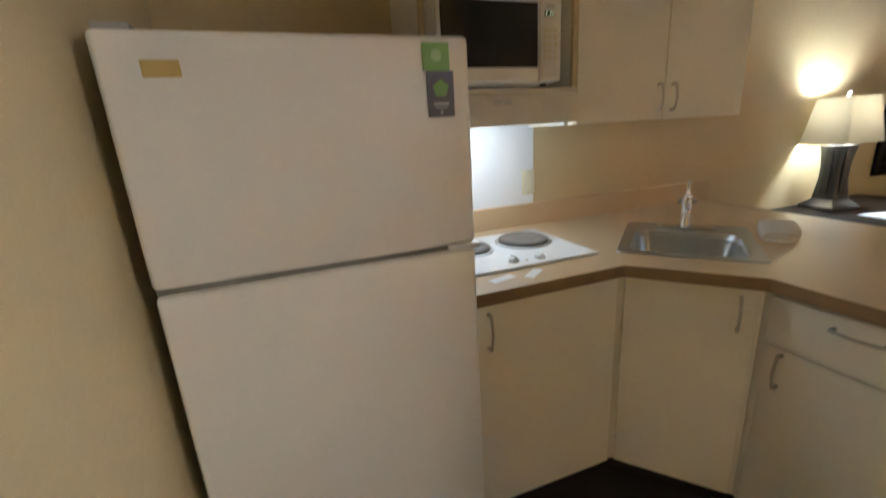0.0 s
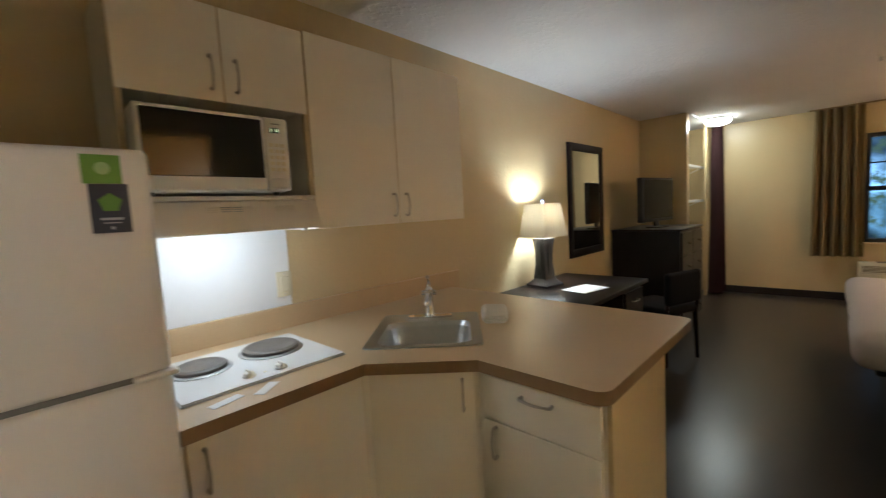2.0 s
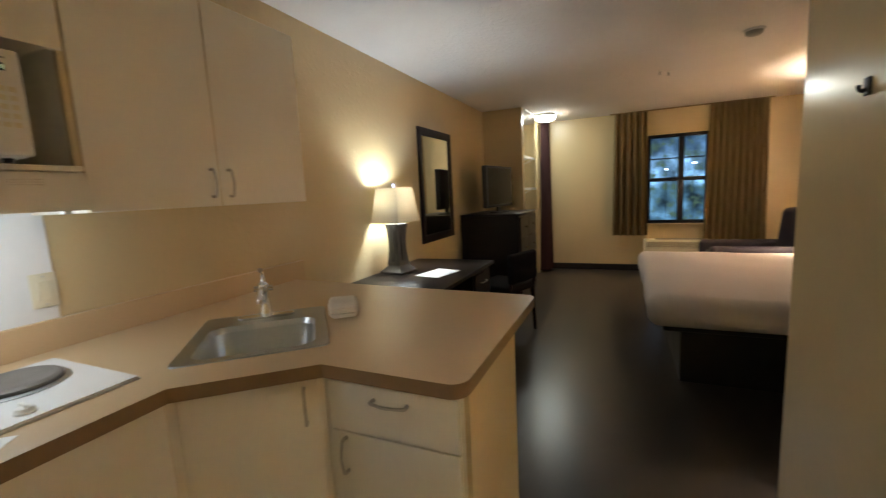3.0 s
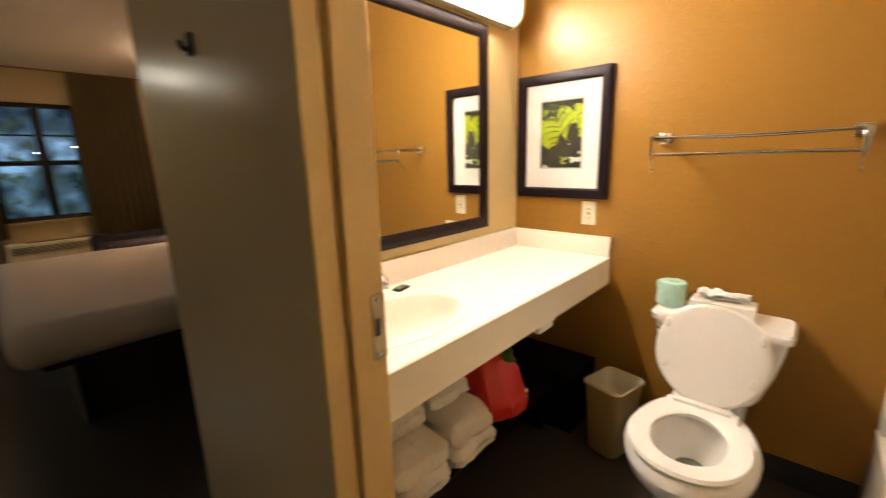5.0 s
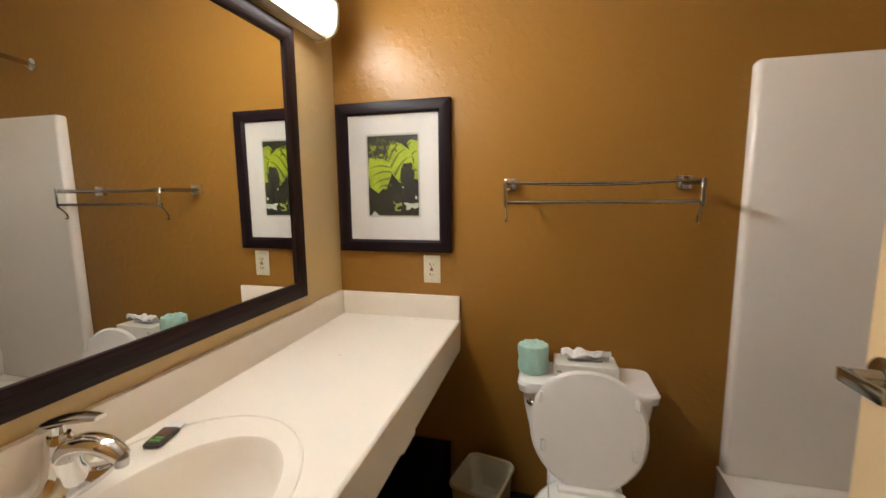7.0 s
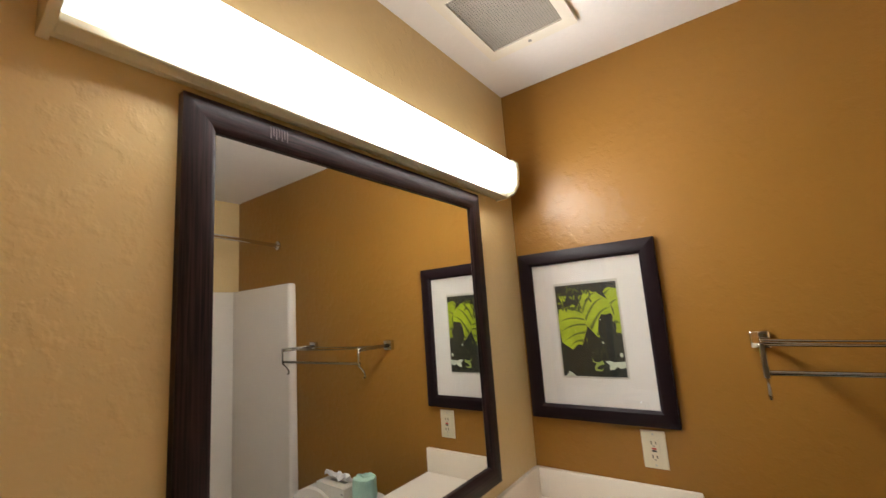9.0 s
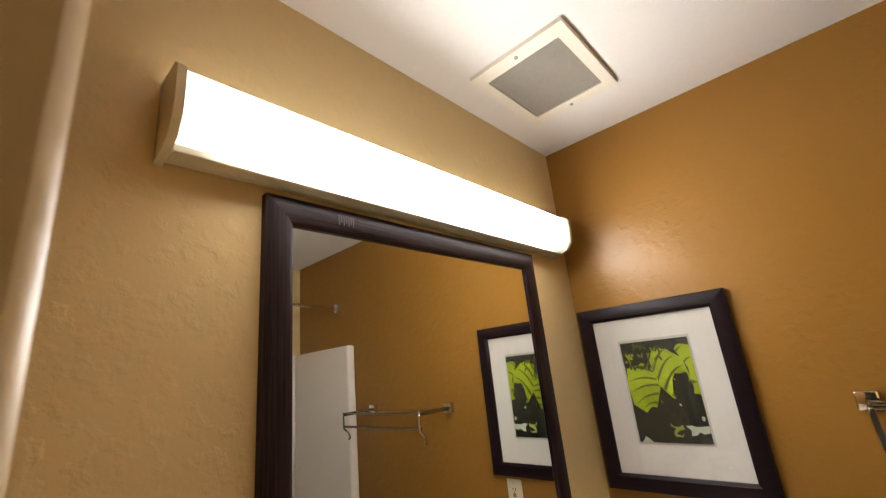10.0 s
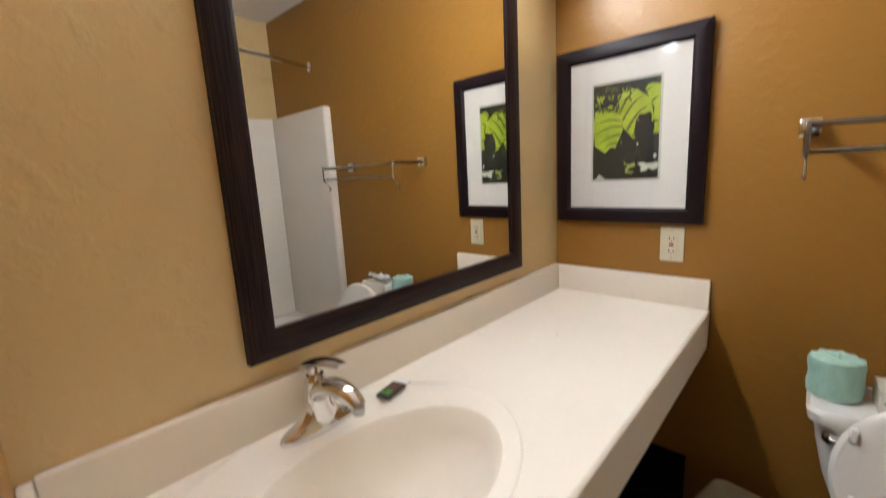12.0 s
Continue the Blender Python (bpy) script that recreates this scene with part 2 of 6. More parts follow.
def shade_mat(name, through_light):
    m = bpy.data.materials.new(name)
    m.use_nodes = True
    nt = m.node_tree
    nt.nodes.remove(nt.nodes["Principled BSDF"])
    out = nt.nodes["Material Output"]
    d, t, x = nt.nodes.new("ShaderNodeBsdfDiffuse"), nt.nodes.new("ShaderNodeBsdfTranslucent"), nt.nodes.new("ShaderNodeMixShader")
    n = nt.nodes.new("ShaderNodeTexNoise")
    n.inputs["Scale"].default_value = 90
    ramp = nt.nodes.new("ShaderNodeValToRGB")
    ramp.color_ramp.elements[0].color, ramp.color_ramp.elements[1].color = (0.66, 0.60, 0.48, 1), (0.80, 0.74, 0.62, 1)
    nt.links.new(n.outputs["Fac"], ramp.inputs["Fac"])
    nt.links.new(ramp.outputs["Color"], d.inputs["Color"])
    nt.links.new(ramp.outputs["Color"], t.inputs["Color"])
    x.inputs["Fac"].default_value = through_light
    nt.links.new(d.outputs[0], x.inputs[1])
    nt.links.new(t.outputs[0], x.inputs[2])
    nt.links.new(x.outputs[0], out.inputs["Surface"])
    return m


SHADE = shade_mat("cream_linen_lampshade", 0.16)
THIN_SHADE = shade_mat("thin_cream_lampshade", 0.5)


def mirror_mat():
    m = bpy.data.materials.new("mirror_glass")
    m.use_nodes = True
    b = m.node_tree.nodes["Principled BSDF"]
    b.inputs["Base Color"].default_value = (0.86, 0.87, 0.85, 1)
    b.inputs["Metallic"].default_value, b.inputs["Roughness"].default_value = 1.0, 0.0
    return m


MIRROR = mirror_mat()


def glass_mat(name, tint, rough, ior):
    m = bpy.data.materials.new(name)
    m.use_nodes = True
    b = m.node_tree.nodes["Principled BSDF"]
    b.inputs["Base Color"].default_value = (*tint, 1)
    b.inputs["Transmission Weight"].default_value, b.inputs["Roughness"].default_value, b.inputs["IOR"].default_value = 1.0, rough, ior
    return m


GLASS = glass_mat("window_glass", (0.9, 0.95, 1.0), 0.02, 1.08)
PICTURE_GLASS = glass_mat("picture_glass", (1.0, 1.0, 1.0), 0.02, 1.4)


def night_mat():
    """Blurred night view: blue haze of lit sky with dark masses of trees."""
    m = bpy.data.materials.new("night_distance")
    m.use_nodes = True
    nt = m.node_tree
    b = nt.nodes["Principled BSDF"]
    b.inputs["Base Color"].default_value = (0, 0, 0, 1)
    b.inputs["Roughness"].default_value = 1
    co, n, ramp = nt.nodes.new("ShaderNodeTexCoord"), nt.nodes.new("ShaderNodeTexNoise"), nt.nodes.new("ShaderNodeValToRGB")
    n.inputs["Scale"].default_value, n.inputs["Detail"].default_value = 0.42, 9
    e = ramp.color_ramp.elements
    e[0].position, e[0].color = 0.36, (0.012, 0.02, 0.03, 1)
    e[1].position, e[1].color = 0.68, (0.16, 0.29, 0.48, 1)
    mid = e.new(0.52)
    mid.color = (0.065, 0.12, 0.19, 1)
    nt.links.new(co.outputs["Object"], n.inputs["Vector"])
    nt.links.new(n.outputs["Fac"], ramp.inputs["Fac"])
    sep, rng, band = nt.nodes.new("ShaderNodeSeparateXYZ"), nt.nodes.new("ShaderNodeMapRange"), nt.nodes.new("ShaderNodeValToRGB")
    rng.inputs["From Min"].default_value, rng.inputs["From Max"].default_value = -5, 8
    be = band.color_ramp.elements
    be[0].position, be[0].color = 0.0, (0.5, 0.6, 0.6, 1)
    be[1].position, be[1].color = 1.0, (0.30, 0.33, 0.36, 1)
    for p, c in ((0.42, (0.45, 0.55, 0.50, 1)), (0.53, (1.5, 1.6, 1.6, 1)), (0.70, (1.5, 1.5, 1.5, 1)), (0.80, (0.42, 0.45, 0.48, 1))):
        be.new(p).color = c
    mul, leafy, cut, green = nt.nodes.new("ShaderNodeMix"), nt.nodes.new("ShaderNodeTexNoise"), nt.nodes.new("ShaderNodeValToRGB"), nt.nodes.new("ShaderNodeMix")
    mul.data_type = green.data_type = "RGBA"
    mul.blend_type = "MULTIPLY"
    mul.inputs["Factor"].default_value = 1.0
    leafy.inputs["Scale"].default_value, leafy.inputs["Detail"].default_value = 0.75, 11
    leafy.inputs["Roughness"].default_value = 0.72
    cut.color_ramp.elements[0].position, cut.color_ramp.elements[1].position = 0.50, 0.60
    nt.links.new(co.outputs["Object"], sep.inputs[0])
    nt.links.new(sep.outputs["Z"], rng.inputs["Value"])
    nt.links.new(rng.outputs["Result"], band.inputs["Fac"])
    nt.links.new(ramp.outputs["Color"], mul.inputs["A"])
    nt.links.new(band.outputs["Color"], mul.inputs["B"])
    nt.links.new(co.outputs["Object"], leafy.inputs["Vector"])
    nt.links.new(leafy.outputs["Fac"], cut.inputs["Fac"])
    nt.links.new(cut.outputs["Color"], green.inputs["Factor"])
    nt.links.new(mul.outputs["Result"], green.inputs["A"])
    green.inputs["B"].default_value = (0.028, 0.048, 0.034, 1)
    nt.links.new(green.outputs["Result"], b.inputs["Emission Color"])
    b.inputs["Emission Strength"].default_value = 0.62
    return m


NIGHT = night_mat()


# ---------------------------------------------------------------- mesh helpers
def world_of(ob):
    m = ob.matrix_basis.copy()
    while ob.parent:
        ob = ob.parent
        m = ob.matrix_basis @ m
    return m


def mesh_from(name, bm, material, smooth=True):
    me = bpy.data.meshes.new(name)
    bmesh.ops.recalc_face_normals(bm, faces=bm.faces[:])
    bm.to_mesh(me)
    bm.free()
    if isinstance(material, (list, tuple)):
        for q in material:
            me.materials.append(q)
    else:
        me.materials.append(material)
    if smooth:
        me.shade_smooth()
        me.set_sharp_from_angle(angle=radians(38))
    return me


def thing(name, place, label, category, group="", turn=0.0):
    ob = new(name)
    ob.empty_display_size = 0.1
    ob.matrix_basis = pose(*place, 0, 0, turn)
    return tagged(ob, label, category, group)


def part(name, bm, material, parent, label="", local=False):
    """Links a bmesh as one mesh under a thing or a part. Its points are in the world, or, if local, in the parent's frame."""
    if not local:
        bm.transform(world_of(parent).inverted())
    ob = new(name, mesh_from(name, bm, material))
    ob.parent = parent
    return tagged(ob, label)


def single(name, bm, material, label, category, group="", kind="", base=(0, 0, 0)):
    """A thing of one mesh, with its origin at base; points in the world."""
    bm.transform(Matrix.Translation(base).inverted())
    ob = new(name, mesh_from(name, bm, material))
    ob.location = base
    return tagged(ob, label, category, group, kind)


def box(x0, x1, y0, y1, z0, z1, bevel=0.0, seg=2, bm=None):
    bm = bm or bmesh.new()
    made = bmesh.ops.create_cube(bm, size=1.0)["verts"]
    for v in made:
        v.co = Vector(((x0 + x1) / 2 + v.co.x * (x1 - x0), (y0 + y1) / 2 + v.co.y * (y1 - y0), (z0 + z1) / 2 + v.co.z * (z1 - z0)))
    if bevel:
        edges = list({e for v in made for e in v.link_edges})
        bmesh.ops.bevel(bm, geom=edges, offset=bevel, segments=seg, profile=0.5, affect="EDGES", clamp_overlap=True)
    return bm


def boxes(*dims, bevel=0.0):
    bm = bmesh.new()
    for d in dims:
        box(*d, bevel=bevel, bm=bm)
    return bm


def ring(cx, cy, z, a, b, power=2.0, seg=32):
    pts = []
    for i in range(seg):
        t = 2 * math.pi * i / seg
        c, s = math.cos(t), math.sin(t)
        pts.append(Vector((cx + a * math.copysign(abs(c) ** (2 / power), c), cy + b * math.copysign(abs(s) ** (2 / power), s), z)))
    return pts


def loft(rings, cap_start=True, cap_end=True, closed=False, bm=None):
    bm = bm or bmesh.new()
    rows = [[bm.verts.new(p) for p in r] for r in rings]
    n = len(rows[0])
    pairs = list(zip(rows, rows[1:]))
    if closed:
        pairs.append((rows[-1], rows[0]))
    for a, b in pairs:
        for i in range(n):
            bm.faces.new((a[i], a[(i + 1) % n], b[(i + 1) % n], b[i]))
    if cap_start and not closed:
        bm.faces.new(rows[0][::-1])
    if cap_end and not closed:
        bm.faces.new(rows[-1])
    return bm


def lathe(profile, centre=(0, 0, 0), axis="z", seg=32, bm=None, cap=True):
    """profile: (radius, height) pairs turned about an axis through centre."""
    rings = []
    for r, h in profile:
        row = []
        for i in range(seg):
            t = 2 * math.pi * i / seg
            c, s = r * math.cos(t), r * math.sin(t)
            p = {"z": (c, s, h), "x": (h, c, s), "y": (s, h, c)}[axis]
            row.append(Vector(p) + Vector(centre))
        rings.append(row)
    return loft(rings, cap, cap, bm=bm)


def sweep(points, radius, seg=10, bm=None, flat=1.0, smooth_steps=4):
    """A round bar along points, softened between them. radius: one number, or one for each point."""
    pts = [Vector(p) for p in points]
    rad = list(radius) if isinstance(radius, (list, tuple)) else [radius] * len(pts)
    if len(pts) > 2 and smooth_steps > 1:
        fine, fr = [], []
        for i in range(len(pts) - 1):
            p0, p1, p2, p3 = pts[max(i - 1, 0)], pts[i], pts[i + 1], pts[min(i + 2, len(pts) - 1)]
            for k in range(smooth_steps):
                t = k / smooth_steps
                fine.append(0.5 * (2 * p1 + (p2 - p0) * t + (2 * p0 - 5 * p1 + 4 * p2 - p3) * t * t + (3 * p1 - p0 - 3 * p2 + p3) * t ** 3))
                fr.append(rad[i] * (1 - t) + rad[i + 1] * t)
        pts, rad = fine + [pts[-1]], fr + [rad[-1]]
    rings, up = [], None
    for i, p in enumerate(pts):
        way = (pts[min(i + 1, len(pts) - 1)] - pts[max(i - 1, 0)]).normalized()
        if up is None:
            up = Vector((0, 0, 1)) if abs(way.z) < 0.9 else Vector((1, 0, 0))
        side = way.cross(up).normalized()
        up = side.cross(way).normalized()
        rings.append([p + rad[i] * (math.cos(a) * side + flat * math.sin(a) * up) for a in (2 * math.pi * k / seg for k in range(seg))])
    return loft(rings, bm=bm)


def slab(outer, z0, z1, holes=(), bevel=0.0):
    """A flat slab with the given outline and holes (lists of x, y)."""
    bm = bmesh.new()
    edges = []
    for loop in (outer, *holes):
        vs = [bm.verts.new((p[0], p[1], z1)) for p in loop]
        edges += [bm.edges.new((vs[i], vs[(i + 1) % len(vs)])) for i in range(len(vs))]
    bmesh.ops.triangle_fill(bm, edges=edges, use_beauty=True, use_dissolve=False)
    top = bm.faces[:]
    made = bmesh.ops.extrude_face_region(bm, geom=top)
    for v in (g for g in made["geom"] if isinstance(g, bmesh.types.BMVert)):
        v.co.z = z0
    return bm


def arc(cx, cy, r, a0, a1, n=6):
    return [(cx + r * math.cos(radians(a0 + (a1 - a0) * i / n)), cy + r * math.sin(radians(a0 + (a1 - a0) * i / n))) for i in range(n + 1)]


def rrect(x0, x1, y0, y1, r, n=4):
    return arc(x1 - r, y1 - r, r, 0, 90, n) + arc(x0 + r, y1 - r, r, 90, 180, n) + arc(x0 + r, y0 + r, r, 180, 270, n) + arc(x1 - r, y0 + r, r, 270, 360, n)


def structure(name, bm, material, label):
    return single(name, bm, material, label, "structure", kind="structure")


def pull(parent, a, b, out, label="worn nickel arched pull"):
    """An arched cabinet pull from a to b that stands off along out."""
    a, b, out = Vector(a), Vector(b), Vector(out)
    pts = [a, a + out * 0.75, a.lerp(b, 0.2) + out, a.lerp(b, 0.5) + out * 1.18, a.lerp(b, 0.8) + out, b + out * 0.75, b]
    return part("handle", sweep(pts, [0.006, 0.005, 0.0045, 0.0045, 0.0045, 0.005, 0.006], 8), PULL_METAL, parent, label)

# ---------------------------------------------------------------- setting
NORTH, WEST, EAST, TOP = 1.733, 0.322, 8.15, 2.44
HALL_S, BATH_N, BATH_S, BATH_E, BATH_W = -0.575, -0.688, -2.250, 2.638, 0.420
DOOR_W, DOOR_E, DOOR_TOP = 1.180, 1.966, 2.07

structure("floor", box(0.1, 8.4, -2.55, 1.95, -0.06, 0.0), FLOOR, "dark brown glossy vinyl plank floor")
structure("ceiling", boxes((0.1, 8.4, -0.64, 1.95, TOP, 2.52), (2.69, 8.4, -2.55, -0.64, TOP, 2.52)), CEILING, "white textured plaster ceiling")
structure("ceiling_bath", box(0.1, 2.69, -2.55, -0.64, TOP, 2.52), BATH_CEILING, "smooth white bathroom ceiling")
structure("wall_north", box(0.1, 8.4, NORTH, 1.95, 0, TOP), TAN, "tan painted plaster wall behind the kitchen")
structure("wall_west", box(0.1, WEST, -0.64, NORTH, 0, TOP), TAN, "tan painted wall beside the refrigerator")
structure("wall_hall", boxes((0.1, DOOR_W, -0.64, HALL_S, 0, TOP), (DOOR_E, 2.74, -0.64, HALL_S, 0, TOP), (DOOR_W, DOOR_E, -0.64, HALL_S, DOOR_TOP, TOP)), TAN_GLOSS_LIT, "tan painted wall with the bathroom doorway, lightened as if lit")
structure("wall_bath_north", boxes((BATH_W - 0.1, DOOR_W, BATH_N, -0.64, 0, TOP), (DOOR_E, 2.69, BATH_N, -0.64, 0, TOP), (DOOR_W, DOOR_E, BATH_N, -0.64, DOOR_TOP, TOP)), OCHRE_SHADED, "ochre painted bathroom wall at the doorway")
structure("wall_bath_east", box(BATH_E, 2.69, -2.35, BATH_N, 0, TOP), MIRROR_WALL, "ochre textured wall behind the vanity, lightened as lit")
structure("wall_bath_south", box(BATH_W - 0.1, BATH_E, -2.35, BATH_S, 0, TOP), OCHRE_SHADED, "deep ochre textured bathroom wall, darkened as shaded")
structure("wall_bath_west", box(0.2, BATH_W, BATH_S, BATH_N, 0, TOP), MIRROR_WALL, "light ochre bathroom wall over the bathtub")
structure("wall_bed_west", box(2.69, 2.74, -2.35, -0.64, 0, TOP), TAN, "tan wall beside the bed")
structure("wall_south", box(2.69, 8.4, -2.55, -2.35, 0, TOP), TAN, "tan wall behind the bed")
WY0, WY1, WZ0, WZ1 = -1.195, -0.380, 0.745, 2.08
structure("wall_east", boxes((EAST, 8.36, WY1, NORTH, 0, TOP), (EAST, 8.36, -2.35, WY0, 0, TOP), (EAST, 8.36, WY0, WY1, 0, WZ0), (EAST, 8.36, WY0, WY1, WZ1, TOP)), TAN, "tan end wall with the window opening")
structure("wall_closet", box(6.60, 6.70, 1.19, NORTH, 0, TOP), TAN, "tan closet partition wall")
structure("baseboard_bath", boxes((1.13, 2.638, BATH_S, BATH_S + 0.012, 0, 0.105), (BATH_E - 0.012, BATH_E, BATH_S + 0.012, BATH_N, 0, 0.105)), BASE_RUBBER, "dark brown rubber cove base")
structure("baseboard_hall", boxes((DOOR_E + 0.05, 2.74, HALL_S, HALL_S + 0.01, 0, 0.10), (2.74, 2.75, -2.3, HALL_S, 0, 0.10), (WEST, WEST + 0.01, -0.55, 0.95, 0, 0.10)), BASE_RUBBER, "dark rubber base along the hall")
structure("baseboard_room", boxes((EAST - 0.012, EAST, -2.3, 1.2, 0, 0.10), (2.9, 6.6, NORTH - 0.012, NORTH, 0, 0.10)), BASE_RUBBER, "dark rubber base along the room")

# door frame of the bathroom: face, groove, and rebated lining on both sides
def frame_side(x, inward):
    bm = bmesh.new()
    t = 0.016 * inward
    for y0, y1, d in ((-0.603, -0.565, t), (-0.622, -0.603, 0.002 * inward), (-0.6945, -0.622, t)):
        box(min(x, x + d), max(x, x + d), y0, y1, 0, DOOR_TOP, 0.002, 1, bm)
    return bm


frame_root = structure("door_frame", frame_side(DOOR_E, -1), FRAME_PAINT, "tan painted steel door frame with strike plate")
part("frame_side", frame_side(DOOR_W, 1), FRAME_PAINT, frame_root)
part("frame_head", boxes((DOOR_W, DOOR_E, -0.6945, -0.565, DOOR_TOP - 0.016, DOOR_TOP - 0.001)), FRAME_PAINT, frame_root)
strike = part("strike_plate", slab(rrect(-0.012, 0.017, -0.062, 0.062, 0.006), 0, 0.002, [rrect(-0.008, 0.004, -0.016, 0.016, 0.004)]), NICKEL, frame_root, "nickel strike plate", local=True)
strike.matrix_basis = pose(DOOR_E - 0.016, -0.676, 1.055, 90, 0, -90)
part("latch_hole", box(DOOR_E - 0.0168, DOOR_E - 0.0162, -0.683, -0.668, 1.037, 1.073), BLACK, frame_root, "dark latch hole")
for z in (1.004, 1.106):
    part("screw", lathe([(0.004, -0.001), (0.004, 0.0), (0.003, 0.0012)], (DOOR_E - 0.0185, -0.676, z), "x", 10), STEEL, strike)

# ---------------------------------------------------------------- kitchen: refrigerator
FX0, FX1, FY, FZ = 0.361, 1.106, 0.985, 1.584
fridge = thing("refrigerator", (0.735, 1.36, 0), "white top-freezer refrigerator with two plain doors", "refrigerator")
part("cabinet", box(FX0 + 0.006, FX1 - 0.006, FY + 0.075, 1.70, 0.03, FZ - 0.012, 0.008), FRIDGE, fridge)
for nm, z0, z1 in (("freezer_door", 1.082, FZ), ("fridge_door", 0.09, 1.068)):
    d = part(nm, box(FX0, FX1, FY, FY + 0.065, z0, z1, 0.014, 3), FRIDGE, fridge)
    part("gasket", box(FX0 + 0.012, FX1 - 0.012, FY + 0.064, FY + 0.078, z0 + 0.008, z1 - 0.008), GASKET, d, "grey rubber gasket")
part("seam_trim", box(FX0 + 0.004, FX1 - 0.004, FY + 0.016, FY + 0.06, 1.067, 1.083), GASKET, fridge, "grey strip between the doors")
part("hinge", box(FX1 - 0.075, FX1 + 0.012, FY - 0.004, FY + 0.05, 1.0685, 1.0815, 0.004), WHITE_PLASTIC, fridge, "white plastic middle hinge")
part("top_hinge", box(FX0 + 0.01, FX0 + 0.07, FY + 0.01, FY + 0.10, FZ - 0.002, FZ + 0.013, 0.004), GREY_PLASTIC, fridge, "grey hinge cover on top")
part("kick_grille", boxes(*[(FX0 + 0.01, FX1 - 0.01, FY + 0.04, FY + 0.06, 0.02 + 0.014 * i, 0.028 + 0.014 * i) for i in range(4)]), GREY_PLASTIC, fridge)
part("badge", box(0.437, 0.502, FY - 0.002, FY + 0.002, 1.500, 1.531, 0.0015, 1), BADGE, fridge, "yellowed metal badge")

card = thing("green_card", (1.02, FY - 0.002, 1.54), "bright green paper card taped to the refrigerator", "card")
part("sheet", box(0.988, 1.054, FY - 0.0022, FY - 0.0004, 1.508, 1.568), CARD_GREEN, card)
part("emblem", lathe([(0.013, -0.0003), (0.013, 0.0003)], (1.022, FY - 0.0026, 1.540), "y", 20), mat("pale_green_print", (0.32, 0.5, 0.18), 0.5), card, "pale round emblem")
card2 = thing("dark_card", (1.03, FY - 0.003, 1.46), "dark slate card with a green pentagon on the refrigerator", "card")
part("sheet", box(0.995, 1.062, FY - 0.0026, FY - 0.0006, 1.405, 1.5076), CARD_DARK, card2)
_pent = [(0.021 * math.sin(2 * math.pi * i / 5), 0.021 * math.cos(2 * math.pi * i / 5)) for i in range(5)]
_bm = slab(_pent, 0, 0.0006)
_bm.transform(pose(1.029, FY - 0.0028, 1.468, 90, 0, 0))
part("pentagon", _bm, CARD_GREEN, card2, "green pentagon")
part("print_lines", boxes((1.010, 1.048, FY - 0.0032, FY - 0.0026, 1.432, 1.437), (1.014, 1.044, FY - 0.0032, FY - 0.0026, 1.425, 1.427), (1.026, 1.032, FY - 0.0032, FY - 0.0026, 1.412, 1.418)), mat("pale_print", (0.4, 0.42, 0.45), 0.5), card2, "pale unreadable print")

# ---------------------------------------------------------------- kitchen: counter and base cabinets
CT, CB = 0.914, 0.874
IN1, IN2 = Vector((1.652, 1.018)), Vector((1.902, 0.727))
S_C = Vector((2.070, 1.138))
U, V = Vector((0.660, -0.751)), Vector((0.751, 0.660))


def sink_pt(u, v):
    return S_C + U * u + V * v


def sink_loop(hu, hv, r, du=0.0, dv=0.0, n=4):
    return [sink_pt(x + du, y + dv) for x, y in rrect(-hu, hu, -hv, hv, r, n)]


outline = [(1.112, 1.018), tuple(IN1), tuple(IN2)] + arc(1.945, 0.342, 0.048, 180, 270, 6) + arc(2.750, 0.339, 0.045, 270, 360, 5) + [(2.815, 1.0), (2.86, NORTH - 0.022), (1.112, NORTH - 0.022)]
top = thing("countertop", (1.9, 1.3, CB), "tan laminate kitchen countertop with an angled corner and peninsula", "countertop")
_bm = slab(outline, CB, CT, [sink_loop(0.200, 0.215, 0.05)])
_bm.normal_update()
for _f in _bm.faces:
    _f.material_index = 1 if abs(_f.normal.z) < 0.5 else 0
part("worktop", _bm, (LAMINATE, EDGE_BAND), top)
part("backsplash", box(1.112, 2.94, NORTH - 0.021, NORTH - 0.001, CB, 1.018, 0.003, 1), LAMINATE, top, "low tan laminate upstand")

def door_panel(cab, x0, x1, y, z0, z1, name="door"):
    d = part(name, box(x0, x1, y, y + 0.018, z0, z1, 0.002, 1), ALMOND, cab)
    part("edge_band", box(x0 - 0.0012, x0 + 0.0002, y + 0.002, y + 0.017, z0, z1), ALMOND_EDGE, d, "worn tan edge banding")
    part("edge_band", box(x1 - 0.0002, x1 + 0.0012, y + 0.002, y + 0.017, z0, z1), ALMOND_EDGE, d, "worn tan edge banding")
    return d


cab_a = thing("base_cabinet", (1.39, 1.36, 0), "almond laminate base cabinet under the cooktop", "cabinet", "kitchen base cabinets")
part("body", box(1.116, 1.668, 1.068, 1.70, 0.10, CB - 0.002), ALMOND, cab_a)
part("toe_kick", box(1.116, 1.70, 1.13, 1.15, 0, 0.10), BASE_RUBBER, cab_a, "dark toe kick")
d = door_panel(cab_a, 1.128, 1.661, 1.048, 0.105, 0.862)
pull(d, (1.166, 1.049, 0.832), (1.166, 1.049, 0.720), (0, -0.026, 0))

